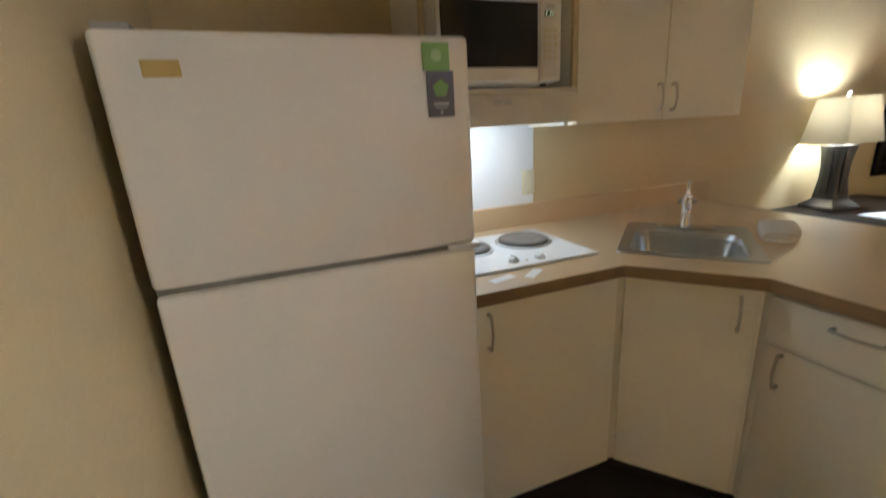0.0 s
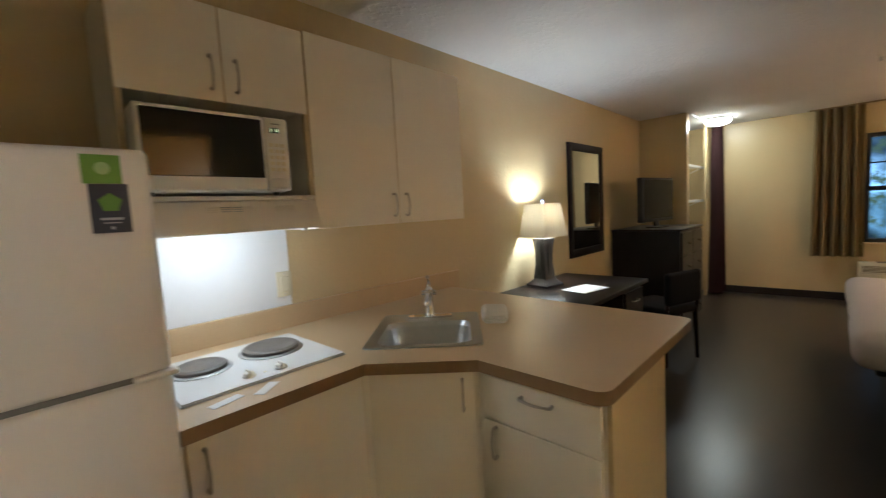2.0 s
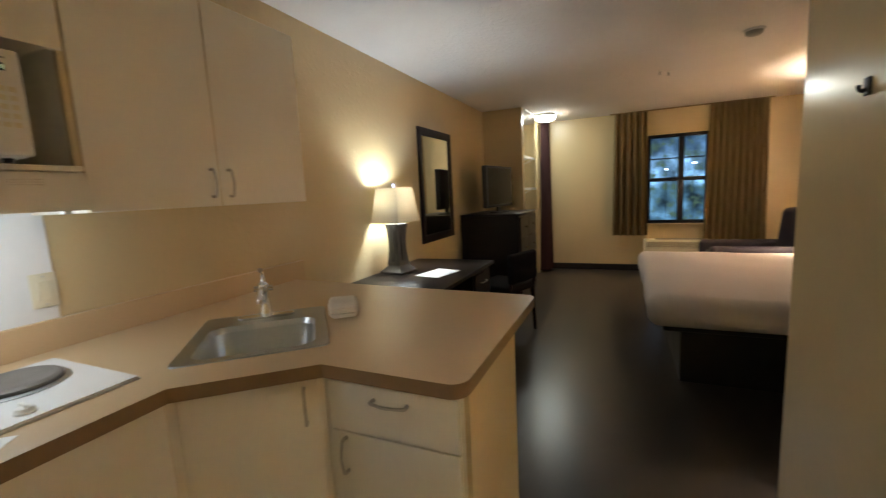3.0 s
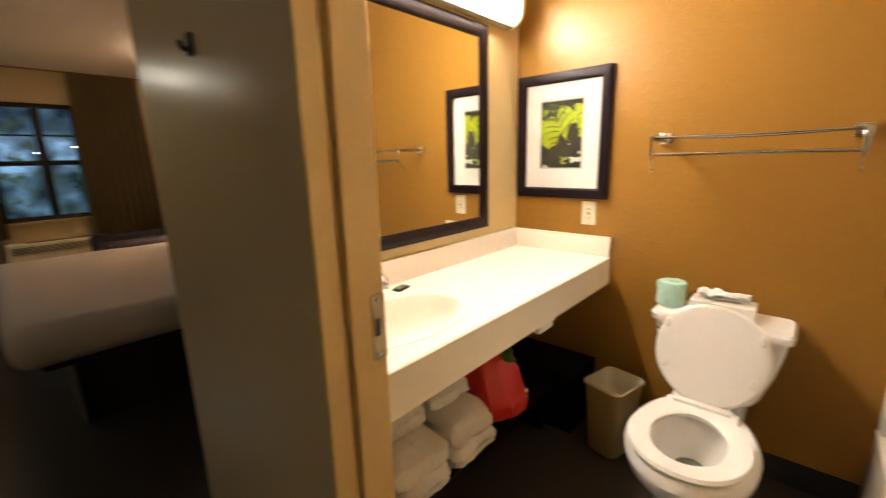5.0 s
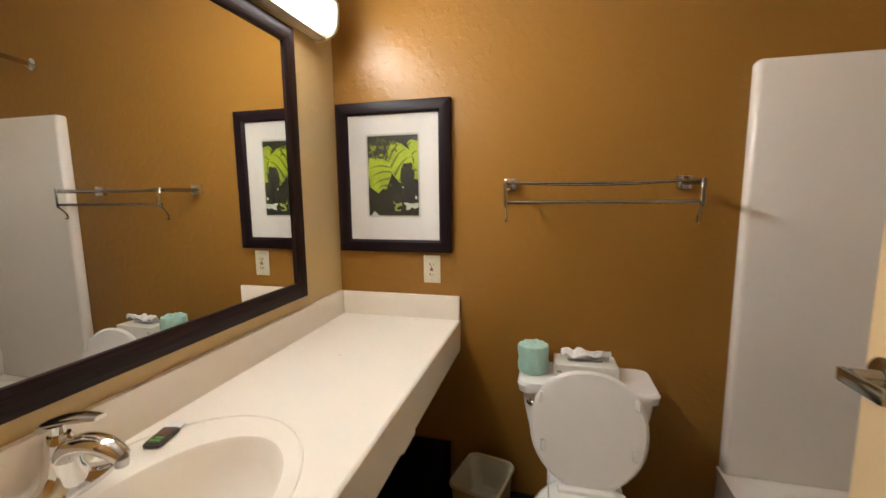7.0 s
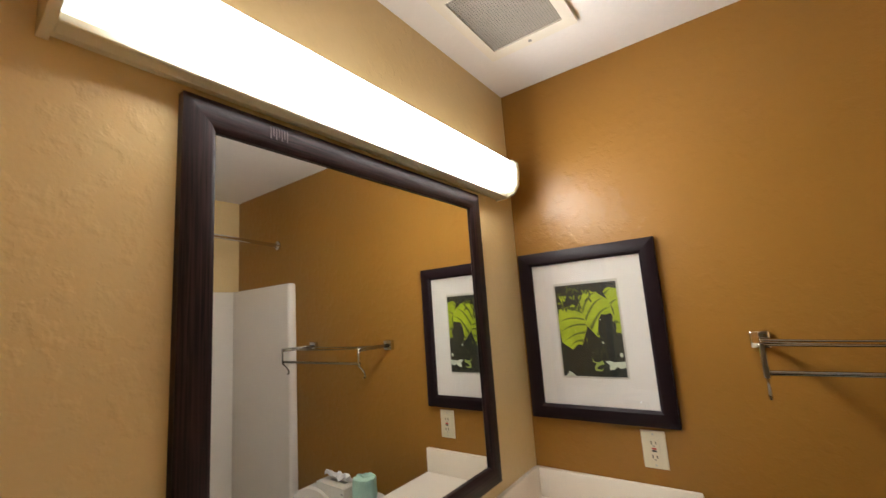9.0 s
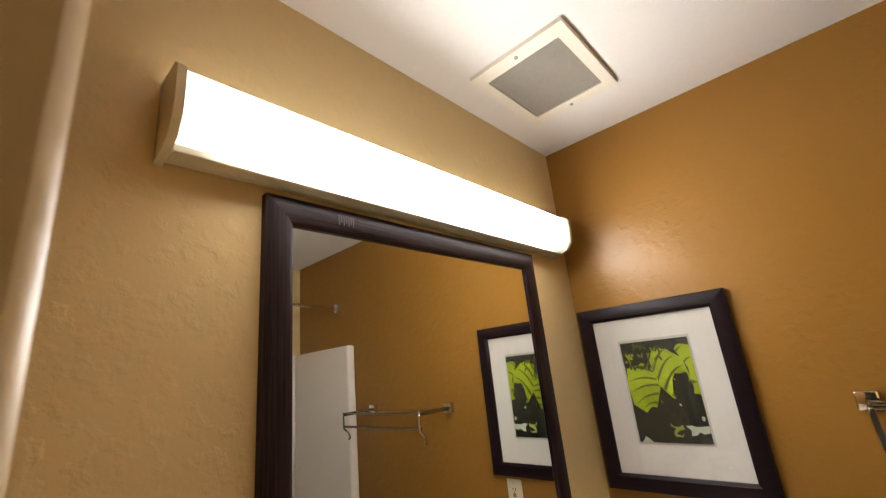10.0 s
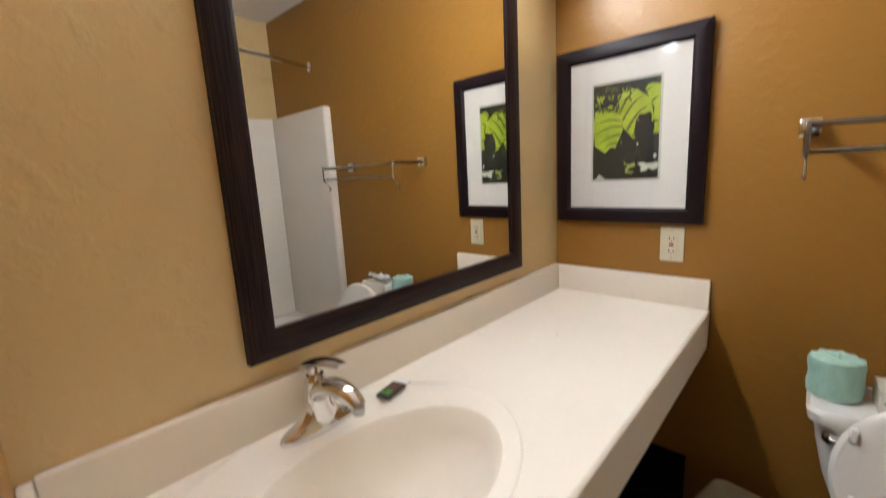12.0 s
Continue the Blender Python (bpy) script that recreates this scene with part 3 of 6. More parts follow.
cab_b = thing("base_cabinet", (1.95, 1.1, 0), "almond corner base cabinet with a diagonal door below the sink", "cabinet", "kitchen base cabinets")
A2, B2 = IN1 + Vector((0.028, 0.030)), IN2 + Vector((0.028, 0.024))
W2 = (B2 - A2).normalized()
N2 = Vector((W2.y, -W2.x))
L2 = (B2 - A2).length
if N2.y > 0:
    N2 = -N2
diag_angle = math.degrees(math.atan2(W2.y, W2.x))
_bm = box(0.0, L2, 0.018, 0.16, 0.10, CB - 0.002)
_bm.transform(pose(A2.x, A2.y, 0, 0, 0, diag_angle))
part("body", _bm, ALMOND, cab_b)
_bm = box(-0.02, L2 + 0.02, 0.085, 0.10, 0, 0.10)
_bm.transform(pose(A2.x, A2.y, 0, 0, 0, diag_angle))
part("toe_kick", _bm, BASE_RUBBER, cab_b, "dark toe kick")
_bm = box(0.007, L2 - 0.012, 0.0, 0.0175, 0.105, 0.862, 0.002, 1)
_bm.transform(pose(A2.x, A2.y, 0, 0, 0, diag_angle))
d = part("door", _bm, ALMOND, cab_b)
h = A2 + W2 * (L2 - 0.055)
pull(d, (h.x, h.y, 0.835), (h.x, h.y, 0.730), (N2.x * 0.026, N2.y * 0.026, 0))

def flat2(*pts):
    return [(p[0], p[1]) for p in pts]


part("corner_filler", slab(flat2((1.655, 1.0645), A2 + W2 * 0.014 - N2 * 0.015, A2 + W2 * 0.014 - N2 * 0.017, (1.655, 1.0675)), 0.105, CB - 0.003), ALMOND, cab_b)
part("corner_filler", slab(flat2(B2 - W2 * 0.022 - N2 * 0.006, B2 + W2 * 0.002 - N2 * 0.006, (1.9275, 0.726), (1.9395, 0.726), (1.9395, 0.76), B2 - W2 * 0.022 - N2 * 0.017), 0.105, CB - 0.003), ALMOND, cab_b)

cab_c = thing("base_cabinet", (2.15, 0.52, 0), "almond peninsula cabinet with one drawer over one door", "cabinet", "kitchen base cabinets")
part("body", box(1.940, 2.392, 0.312, 0.735, 0.10, CB - 0.002), ALMOND, cab_c)
part("end_panel", box(1.936, 2.394, 0.296, 0.311, 0.0, CB - 0.002, 0.0015, 1), ALMOND_EDGE, cab_c, "pale tan end panel")
part("back_panel", box(2.393, 2.408, 0.296, 1.70, 0.0, CB - 0.002), ALMOND_EDGE, cab_c)
part("toe_kick", box(2.01, 2.03, 0.312, 0.80, 0, 0.10), BASE_RUBBER, cab_c, "dark toe kick")
dr = part("drawer", box(1.921, 1.939, 0.322, 0.728, 0.711, 0.862, 0.002, 1), ALMOND, cab_c)
pull(dr, (1.922, 0.572, 0.822), (1.922, 0.468, 0.822), (-0.026, 0, 0))
d = part("door", box(1.921, 1.939, 0.322, 0.728, 0.105, 0.706, 0.002, 1), ALMOND, cab_c)
pull(d, (1.922, 0.676, 0.690), (1.922, 0.676, 0.588), (-0.026, 0, 0))

# sink and tap
sink = thing("kitchen_sink", (S_C.x, S_C.y, CT), "small square stainless steel drop-in sink set diagonally", "sink")


def lift(loop, z):
    return [Vector((p[0], p[1], z)) for p in loop]


rim = loft([lift(sink_loop(0.228, 0.252, 0.022), CT + 0.0005), lift(sink_loop(0.226, 0.250, 0.022), CT + 0.005), lift(sink_loop(0.208, 0.226, 0.035), CT + 0.0035),
            lift(sink_loop(0.185, 0.165, 0.05, 0, -0.045), CT + 0.001), lift(sink_loop(0.180, 0.160, 0.06, 0, -0.045), CT - 0.02)], False, False)
part("rim", rim, STEEL, sink)
basin = loft([lift(sink_loop(0.180, 0.160, 0.06, 0, -0.045), CT - 0.02), lift(sink_loop(0.172, 0.152, 0.06, 0, -0.045), CT - 0.12),
              lift(sink_loop(0.150, 0.130, 0.07, 0, -0.045), CT - 0.152), lift(sink_loop(0.045, 0.045, 0.04, 0, -0.045), CT - 0.160)], False, True)
part("basin", basin, STEEL, sink)
dp = sink_pt(0, -0.045)
part("drain", lathe([(0.04, 0.0), (0.042, 0.004), (0.032, 0.005), (0.026, 0.001), (0.0, 0.001)], (dp.x, dp.y, CT - 0.160), seg=24), CHROME, sink, "chrome drain")

tap_p = sink_pt(0, 0.19)
tap = thing("kitchen_faucet", (tap_p.x, tap_p.y, CT + 0.003), "small chrome single-lever kitchen faucet", "faucet")
_bm = slab([(x, y) for x, y in rrect(-0.105, 0.105, -0.022, 0.022, 0.02, 5)], 0, 0.009)
_bm.transform(pose(tap_p.x, tap_p.y, CT + 0.003, 0, 0, math.degrees(math.atan2(U.y, U.x))))
part("deck_plate", _bm, CHROME, tap)
part("body", lathe([(0.026, 0), (0.025, 0.02), (0.020, 0.04), (0.019, 0.10), (0.022, 0.106), (0.021, 0.128), (0.011, 0.137)], (tap_p.x, tap_p.y, CT + 0.01), seg=20), CHROME, tap)
def tp(v, z, u=0.0):
    q = tap_p + V * v * 1.15 + U * u
    return (q.x, q.y, CT + 0.003 + 1.18 * z)
part("spout", sweep([tp(0, 0.085), tp(-0.04, 0.105), tp(-0.09, 0.108), tp(-0.125, 0.092), tp(-0.13, 0.078)], [0.012, 0.0115, 0.011, 0.011, 0.0115], 12), CHROME, tap)
part("lever", sweep([tp(0, 0.115), tp(0.004, 0.135), tp(-0.008, 0.155), tp(-0.035, 0.168)], [0.012, 0.009, 0.007, 0.010], 10), CHROME, tap)
part("side_cap", sweep([tp(0, 0.10, -0.012), tp(0, 0.10, -0.034)], [0.011, 0.013], 12, smooth_steps=1), CHROME, tap)
part("side_cap", sweep([tp(0, 0.10, 0.012), tp(0, 0.10, 0.034)], [0.011, 0.013], 12, smooth_steps=1), CHROME, tap)

# cooktop
KX0, KX1, KY0, KY1 = 1.150, 1.668, 1.158, 1.588
cook = thing("cooktop", (1.41, 1.37, CT), "white enamel two-plate electric cooktop", "cooktop")
part("plate", slab(rrect(KX0, KX1, KY0, KY1, 0.006, 3), CT + 0.001, CT + 0.010), WHITE_ENAMEL, cook)
part("edge_trim", slab(rrect(KX0 - 0.004, KX1 + 0.004, KY0 - 0.004, KY1 + 0.004, 0.008, 3), CT + 0.0005, CT + 0.004), STEEL, cook, "thin steel edge")
for bx, by, r in ((1.274, 1.418, 0.081), (1.517, 1.425, 0.099)):
    b = part("burner", lathe([(r, 0), (r, 0.014), (r - 0.008, 0.019), (r - 0.02, 0.0185), (r - 0.022, 0.017), (0.02, 0.017), (0, 0.016)], (bx, by, CT + 0.0115), seg=40), HOTPLATE, cook, "dark cast iron hotplate")
    part("trim_ring", lathe([(r + 0.002, 0), (r + 0.014, 0.0), (r + 0.015, 0.003), (r + 0.006, 0.0065), (r + 0.002, 0.006)], (bx, by, CT + 0.0102), seg=40, cap=False), STEEL, b, "bright steel ring")
for kx, ky in ((1.353, 1.215), (1.452, 1.205)):
    k = part("knob", lathe([(0.020, 0), (0.020, 0.005), (0.017, 0.008), (0.016, 0.013), (0.013, 0.015), (0, 0.015)], (kx, ky, CT + 0.010), seg=20), WHITE_PLASTIC, cook, "white control knob")
    part("grip", box(kx - 0.004, kx + 0.004, ky - 0.018, ky + 0.018, CT + 0.0245, CT + 0.032, 0.002, 1), WHITE_PLASTIC, k)
part("pilot_lamp", lathe([(0.005, 0), (0.005, 0.002), (0, 0.003)], (1.402, 1.210, CT + 0.010), seg=12), PLASTIC, cook)
for cx, cy, a, nm in ((1.358, 1.098, 38, "white instruction card lying on the counter"), (1.246, 1.102, 14, "white paper strip lying on the counter")):
    _bm = box(-0.045, 0.045, -0.016, 0.016, 0, 0.0012)
    _bm.transform(pose(cx, cy, CT + 0.0006, 0, 0, a))
    single("paper_card", _bm, PAPER, nm, "paper", "cards by the cooktop", base=(cx, cy, CT))

# folded cloth by the sink: one thick fold with soft sagging edges
_rows = []
for j in range(15):
    q = j / 14
    y = -0.075 + 0.15 * q
    h = 0.052 * (1 - 0.35 * (2 * q - 1) ** 4) + 0.012 * q
    w = 0.058 * (1 - 0.12 * (2 * q - 1) ** 6)
    _rows.append([Vector((x, y, max(z, 0.0))) for x, z in rrect(-w, w, 0.0, h, 0.018, 6)])
_bm = loft(_rows)
for v in _bm.verts:
    lifted = v.co.z / 0.06
    v.co += Vector(noise.noise_vector(v.co * 28)) * 0.007 * lifted + Vector(noise.noise_vector(v.co * 70)) * 0.0025 * lifted
    v.co.z = max(v.co.z, 0.0)
_bm.transform(pose(2.350, 0.985, CT + 0.001, 0, 0, -52))
single("folded_washcloth", _bm, TERRY, "white folded cloth on the counter by the sink", "cloth", base=(2.350, 0.985, CT))

# splash panel and outlet
single("splash_panel", box(1.112, 1.759, NORTH - 0.007, NORTH - 0.0008, 1.0185, 1.385), WHITE_PANEL, "white heat-resistant splash panel behind the cooktop", "panel", base=(1.43, NORTH, 1.006))


def outlet(place, turn, gfci=True, switch=False):
    """A wall plate that faces -y before it is turned."""
    o = thing("wall_switch" if switch else "wall_outlet", place, "ivory wall switch plate" if switch else "ivory wall outlet with a red test button", "outlet", turn=turn)
    part("plate", box(-0.036, 0.036, -0.006, 0, -0.058, 0.058, 0.003, 2), PLASTIC, o, local=True)
    part("insert", box(-0.017, 0.017, -0.009, -0.004, -0.034, 0.034, 0.0015, 1), PLASTIC, o, local=True)
    if gfci:
        for z in (0.021, -0.021):
            part("slot", boxes((-0.008, -0.005, -0.0096, -0.0085, z - 0.005, z + 0.005), (0.005, 0.008, -0.0096, -0.0085, z - 0.004, z + 0.004), (-0.002, 0.002, -0.0096, -0.0085, z - 0.011, z - 0.008)), BLACK, o, local=True)
        part("button", box(-0.007, 0.007, -0.0105, -0.0085, 0.001, 0.006), mat("red_button", (0.45, 0.03, 0.02), 0.4), o, "red reset button", local=True)
        part("button", box(-0.007, 0.007, -0.0105, -0.0085, -0.006, -0.001), BLACK, o, "black test button", local=True)
    for z in (0.047, -0.047):
        part("screw", lathe([(0.003, -0.0072), (0.003, -0.005)], (0, 0, z), "y", 8), STEEL, o, local=True)
    return o


outlet((1.728, NORTH - 0.0075, 1.120), 0, gfci=False, switch=True)

# ---------------------------------------------------------------- kitchen: wall cabinets, microwave, hood
UY = 1.388
up1 = thing("wall_cabinet", (1.43, 1.56, 1.49), "almond wall cabinet with two doors over an open microwave shelf", "cabinet", "kitchen wall cabinets")
part("side", box(1.124, 1.141, UY + 0.019, NORTH - 0.001, 1.49, 2.135), ALMOND, up1)
part("side", box(1.714, 1.731, UY + 0.019, NORTH - 0.001, 1.49, 2.135), ALMOND, up1)
part("shelf", box(1.124, 1.731, UY - 0.004, NORTH - 0.001, 1.490, 1.506, 0.002, 1), ALMOND, up1)
for x in (1.124, 1.714):
    part("front_edge", box(x, x + 0.017, UY + 0.002, UY + 0.0188, 1.507, 1.822), ALMOND_EDGE, up1, "tan front edge")
part("carcass", box(1.142, 1.713, UY + 0.019, NORTH - 0.001, 1.835, 2.134), ALMOND, up1)
d = door_panel(up1, 1.125, 1.424, UY, 1.822, 2.135)
pull(d, (1.387, UY + 0.001, 1.965), (1.387, UY + 0.001, 1.862), (0, -0.026, 0))
d = door_panel(up1, 1.4275, 1.7285, UY, 1.822, 2.135)
pull(d, (1.468, UY + 0.001, 1.965), (1.468, UY + 0.001, 1.862), (0, -0.026, 0))

up2 = thing("wall_cabinet", (2.19, 1.56, 1.37), "tall almond wall cabinet with two plain doors", "cabinet", "kitchen wall cabinets")
part("carcass", box(1.734, 2.644, UY + 0.019, NORTH - 0.001, 1.370, 2.142), ALMOND, up2)
d = door_panel(up2, 1.735, 2.1735, UY, 1.370, 2.142)
pull(d, (2.137, UY + 0.001, 1.508), (2.137, UY + 0.001, 1.407), (0, -0.026, 0))
d = door_panel(up2, 2.1765, 2.643, UY, 1.370, 2.142)
pull(d, (2.214, UY + 0.001, 1.508), (2.214, UY + 0.001, 1.407), (0, -0.026, 0))

mw = thing("microwave", (1.37, 1.48, 1.506), "white countertop microwave oven with a dark glass door", "microwave")
MX0, MX1, MZ0, MZ1, MY = 1.146, 1.592, 1.516, 1.768, 1.297
part("case", box(MX0, MX1, MY + 0.03, 1.66, MZ0, MZ1, 0.006), WHITE_PLASTIC, mw)
dw = part("door", box(MX0 - 0.002, 1.508, MY, MY + 0.029, MZ0 + 0.002, MZ1 + 0.001, 0.008, 3), WHITE_PLASTIC, mw)
part("window", box(MX0 + 0.012, 1.500, MY - 0.003, MY + 0.001, MZ0 + 0.045, MZ1 - 0.012, 0.003, 1), BLACK_GLASS, dw, "black glass door window")
cp = part("control_panel", box(1.5095, MX1 + 0.002, MY, MY + 0.029, MZ0 + 0.002, MZ1 + 0.001, 0.008, 3), WHITE_PLASTIC, mw)
part("display", box(1.526, 1.562, MY - 0.0025, MY + 0.001, 1.716, 1.734, 0.001, 1), BLACK_GLASS, cp, "small dark display")
part("digits", boxes(*[(1.530 + 0.008 * i, 1.535 + 0.008 * i, MY - 0.0035, MY - 0.0026, 1.720, 1.730) for i in range(4) if i != 1]), DISPLAY, cp, "lit green digits")
for r in range(5):
    for c in range(3):
        part("key", box(1.523 + 0.02 * c, 1.537 + 0.02 * c, MY - 0.001, MY + 0.001, 1.585 + 0.021 * r, 1.597 + 0.021 * r, 0.0004, 1), PLASTIC, cp)
part("open_button", box(1.520, 1.580, MY - 0.002, MY + 0.001, 1.528, 1.560, 0.001, 1), WHITE_PLASTIC, cp)
part("brand_mark", box(1.535, 1.565, MY - 0.0012, MY + 0.001, 1.745, 1.749), GREY_PLASTIC, cp)
for fx in (MX0 + 0.03, MX1 - 0.03):
    part("foot", lathe([(0.01, 0), (0.012, 0.012)], (fx, MY + 0.06, 1.5055), seg=12), BLACK, mw, "black rubber foot")

hood = thing("range_hood", (1.43, 1.55, 1.38), "almond under-cabinet range hood with a lit lamp", "range hood")
_prof = [(NORTH - 0.002, 1.489), (UY + 0.002, 1.489), (UY - 0.005, 1.484), (UY - 0.040, 1.392), (UY - 0.040, 1.379), (UY - 0.025, 1.379), (UY - 0.022, 1.392), (NORTH - 0.002, 1.400)]
part("shell", loft([[Vector((x, y, z)) for y, z in _prof] for x in (1.126, 1.730)]), ALMOND, hood)


def hood_y(z):
    return UY - 0.005 - 0.035 * (1.484 - z) / 0.092


# Steel on two slot groups stands in for the highlight on the vents.
for x0, bright in ((1.330, False), (1.372, True), (1.410, True), (1.448, False), (1.560, False), (1.598, False)):
    for k in range(3):
        z = 1.466 - 0.007 * k
        part("vent_slot", box(x0, x0 + 0.033, hood_y(z) - 0.0012, hood_y(z) + 0.002, z - 0.0016, z + 0.0016), STEEL if bright else ALMOND, hood, "vent slot made bright for its highlight" if bright else "")
part("lamp_lens", box(1.30, 1.46, 1.50, 1.60, 1.388, 1.3935, 0.002, 1), HOOD_LENS, hood, "lit frosted lamp lens")
part("switch", box(1.655, 1.675, UY - 0.03, UY - 0.012, 1.370, 1.380, 0.002, 1), WHITE_PLASTIC, hood)
bulb("hood_bulb", (1.43, 1.42, 1.365), HOOD_WATTS, (0.82, 0.91, 1.0), 0.05)

# ---------------------------------------------------------------- bathroom: vanity
VT, VF = 0.852, 2.098
SC, SA, SB = (2.348, -1.082), 0.158, 0.244
vanity = thing("vanity_counter", (2.37, -1.48, 0.715), "ivory cultured marble vanity counter with an integral oval basin", "vanity")
hole = [(SC[0] + SA * math.cos(a), SC[1] + SB * math.sin(a)) for a in (2 * math.pi * i / 48 for i in range(48))]
_out = [(VF + 0.006, BATH_S + 0.001), (BATH_E - 0.001, BATH_S + 0.001), (BATH_E - 0.001, BATH_N - 0.001), (VF + 0.006, BATH_N - 0.001)]
part("top", slab(_out, VT - 0.025, VT, [hole]), CULTURED, vanity)
_prof = [(VF + 0.0055, VT), (VF + 0.002, VT - 0.001), (VF - 0.001, VT - 0.005), (VF, VT - 0.012), (VF + 0.002, 0.718), (VF + 0.008, 0.712), (VF + 0.022, 0.712), (VF + 0.024, VT - 0.026), (VF + 0.0055, VT - 0.024)]
part("apron", loft([[Vector((x, y, z)) for x, z in _prof] for y in (BATH_S + 0.001, BATH_N - 0.001)]), CULTURED, vanity)
part("backsplash", box(BATH_E - 0.020, BATH_E - 0.001, BATH_S + 0.021, BATH_N - 0.020, VT - 0.004, 0.955, 0.004, 2), CULTURED, vanity)
part("end_splash", box(VF + 0.002, BATH_E - 0.001, BATH_S + 0.001, BATH_S + 0.0205, VT - 0.004, 0.951, 0.004, 2), CULTURED, vanity)
part("end_splash", box(VF + 0.03, BATH_E - 0.001, BATH_N - 0.0195, BATH_N - 0.001, VT - 0.004, 0.949, 0.004, 2), CULTURED, vanity)


def oval(a, b, z, dx=0.0):
    return [Vector((SC[0] + dx + a * math.cos(t), SC[1] + b * math.sin(t), z)) for t in (2 * math.pi * i / 48 for i in range(48))]


bowl = loft([oval(SA + 0.0005, SB + 0.0005, VT), oval(SA - 0.006, SB - 0.006, VT - 0.006), oval(SA - 0.018, SB - 0.02, VT - 0.04), oval(SA - 0.05, SB - 0.07, VT - 0.10, 0.01),
             oval(SA - 0.10, SB - 0.15, VT - 0.132, 0.02), oval(0.022, 0.022, VT - 0.138, 0.03)], False, True)
part("basin", bowl, CULTURED, vanity)
RC, RA, RB = (2.395, -1.075), 0.236, 0.325


def ridge_ring(k, z):
    return [Vector((RC[0] + RA * k * math.cos(t), RC[1] + RB * k * math.sin(t), z)) for t in (2 * math.pi * i / 64 for i in range(64))]


part("raised_ring", loft([ridge_ring(1.008, VT - 0.001), ridge_ring(1.004, VT + 0.0022), ridge_ring(0.992, VT + 0.0022), ridge_ring(0.985, VT - 0.001)], closed=True), CULTURED, vanity)
part("drain", lathe([(0.026, 0), (0.027, 0.003), (0.020, 0.004), (0.017, 0.001), (0, 0.001)], (SC[0] + 0.03, SC[1], VT - 0.137), seg=24), CHROME, vanity, "chrome drain")

tap = thing("bathroom_faucet", (2.565, -1.100, VT), "polished chrome single-lever bathroom faucet", "faucet")
TX, TY = 2.565, -1.100
part("base", loft([[Vector((TX + x * a, TY + y * c, VT + z)) for x, y in ((math.cos(t) * 0.030, math.sin(t) * 0.084) for t in (2 * math.pi * i / 36 for i in range(36)))]
                   for a, c, z in ((1.0, 1.0, 0.0008), (1.0, 1.0, 0.006), (0.94, 0.94, 0.012), (0.86, 0.72, 0.019), (0.80, 0.48, 0.030), (0.76, 0.34, 0.050), (0.72, 0.29, 0.075), (0.68, 0.26, 0.100), (0.55, 0.20, 0.112))]), CHROME, tap)
part("spout", sweep([(TX + 0.002, TY, VT + 0.060), (TX - 0.022, TY - 0.002, VT + 0.088), (TX - 0.058, TY - 0.005, VT + 0.101), (TX - 0.096, TY - 0.009, VT + 0.097), (TX - 0.122, TY - 0.012, VT + 0.080)], [0.022, 0.023, 0.022, 0.020, 0.015], 18, flat=0.78), CHROME, tap)
part("aerator", lathe([(0.0105, -0.008), (0.0115, 0.0), (0.0115, 0.006)], (TX - 0.119, TY - 0.012, VT + 0.073), seg=16), STEEL, tap)
part("neck", lathe([(0.017, 0.0), (0.0125, 0.004), (0.0125, 0.020), (0.020, 0.024)], (TX + 0.002, TY, VT + 0.108), seg=20), CHROME, tap)
part("lever", sweep([(TX + 0.028, TY + 0.003, VT + 0.116), (TX + 0.014, TY + 0.002, VT + 0.131), (TX - 0.016, TY - 0.002, VT + 0.141), (TX - 0.052, TY - 0.006, VT + 0.147), (TX - 0.086, TY - 0.010, VT + 0.149)], [0.013, 0.022, 0.022, 0.019, 0.011], 18, flat=0.36), CHROME, tap)

_bm = loft([[Vector((x * s, y * s, z)) for x, y in rrect(-0.034, 0.034, -0.018, 0.018, 0.003, 2)] for s, z in ((0.96, 0.001), (1.0, 0.006), (0.86, 0.010))])
for v in _bm.verts:
    v.co.z += 0.002 * noise.noise(v.co * 90)
soap = thing("soap_packet", (2.545, -1.268, VT + 0.002), "small dark wrapped soap with a green stripe", "soap", turn=-78)
part("wrapper", _bm, mat("dark_wrapper", (0.05, 0.045, 0.04), 0.3, bump=0.4, bump_scale=120), soap, local=True)
part("stripe", boxes((-0.025, -0.019, -0.012, 0.010, 0.0095, 0.0112), (-0.015, -0.009, -0.012, 0.004, 0.0095, 0.0112)), mat("green_stripe", (0.10, 0.38, 0.06), 0.4), soap, "green printed stripes", local=True)
part("label", box(-0.004, 0.022, -0.012, 0.012, 0.0095, 0.0110), mat("dark_red_label", (0.10, 0.028, 0.024), 0.35), soap, "dark red label", local=True)
part("crimp", box(0.033, 0.056, -0.016, 0.016, 0.004, 0.006), PAPER, soap, "pale crimped end", local=True)
single("crumb", lathe([(0.0, 0), (0.003, 0.0012), (0.0, 0.0028)], (2.40, -1.78, VT + 0.0004), seg=8), BADGE, "tiny yellow crumb on the vanity top", "crumb", base=(2.40, -1.78, VT))

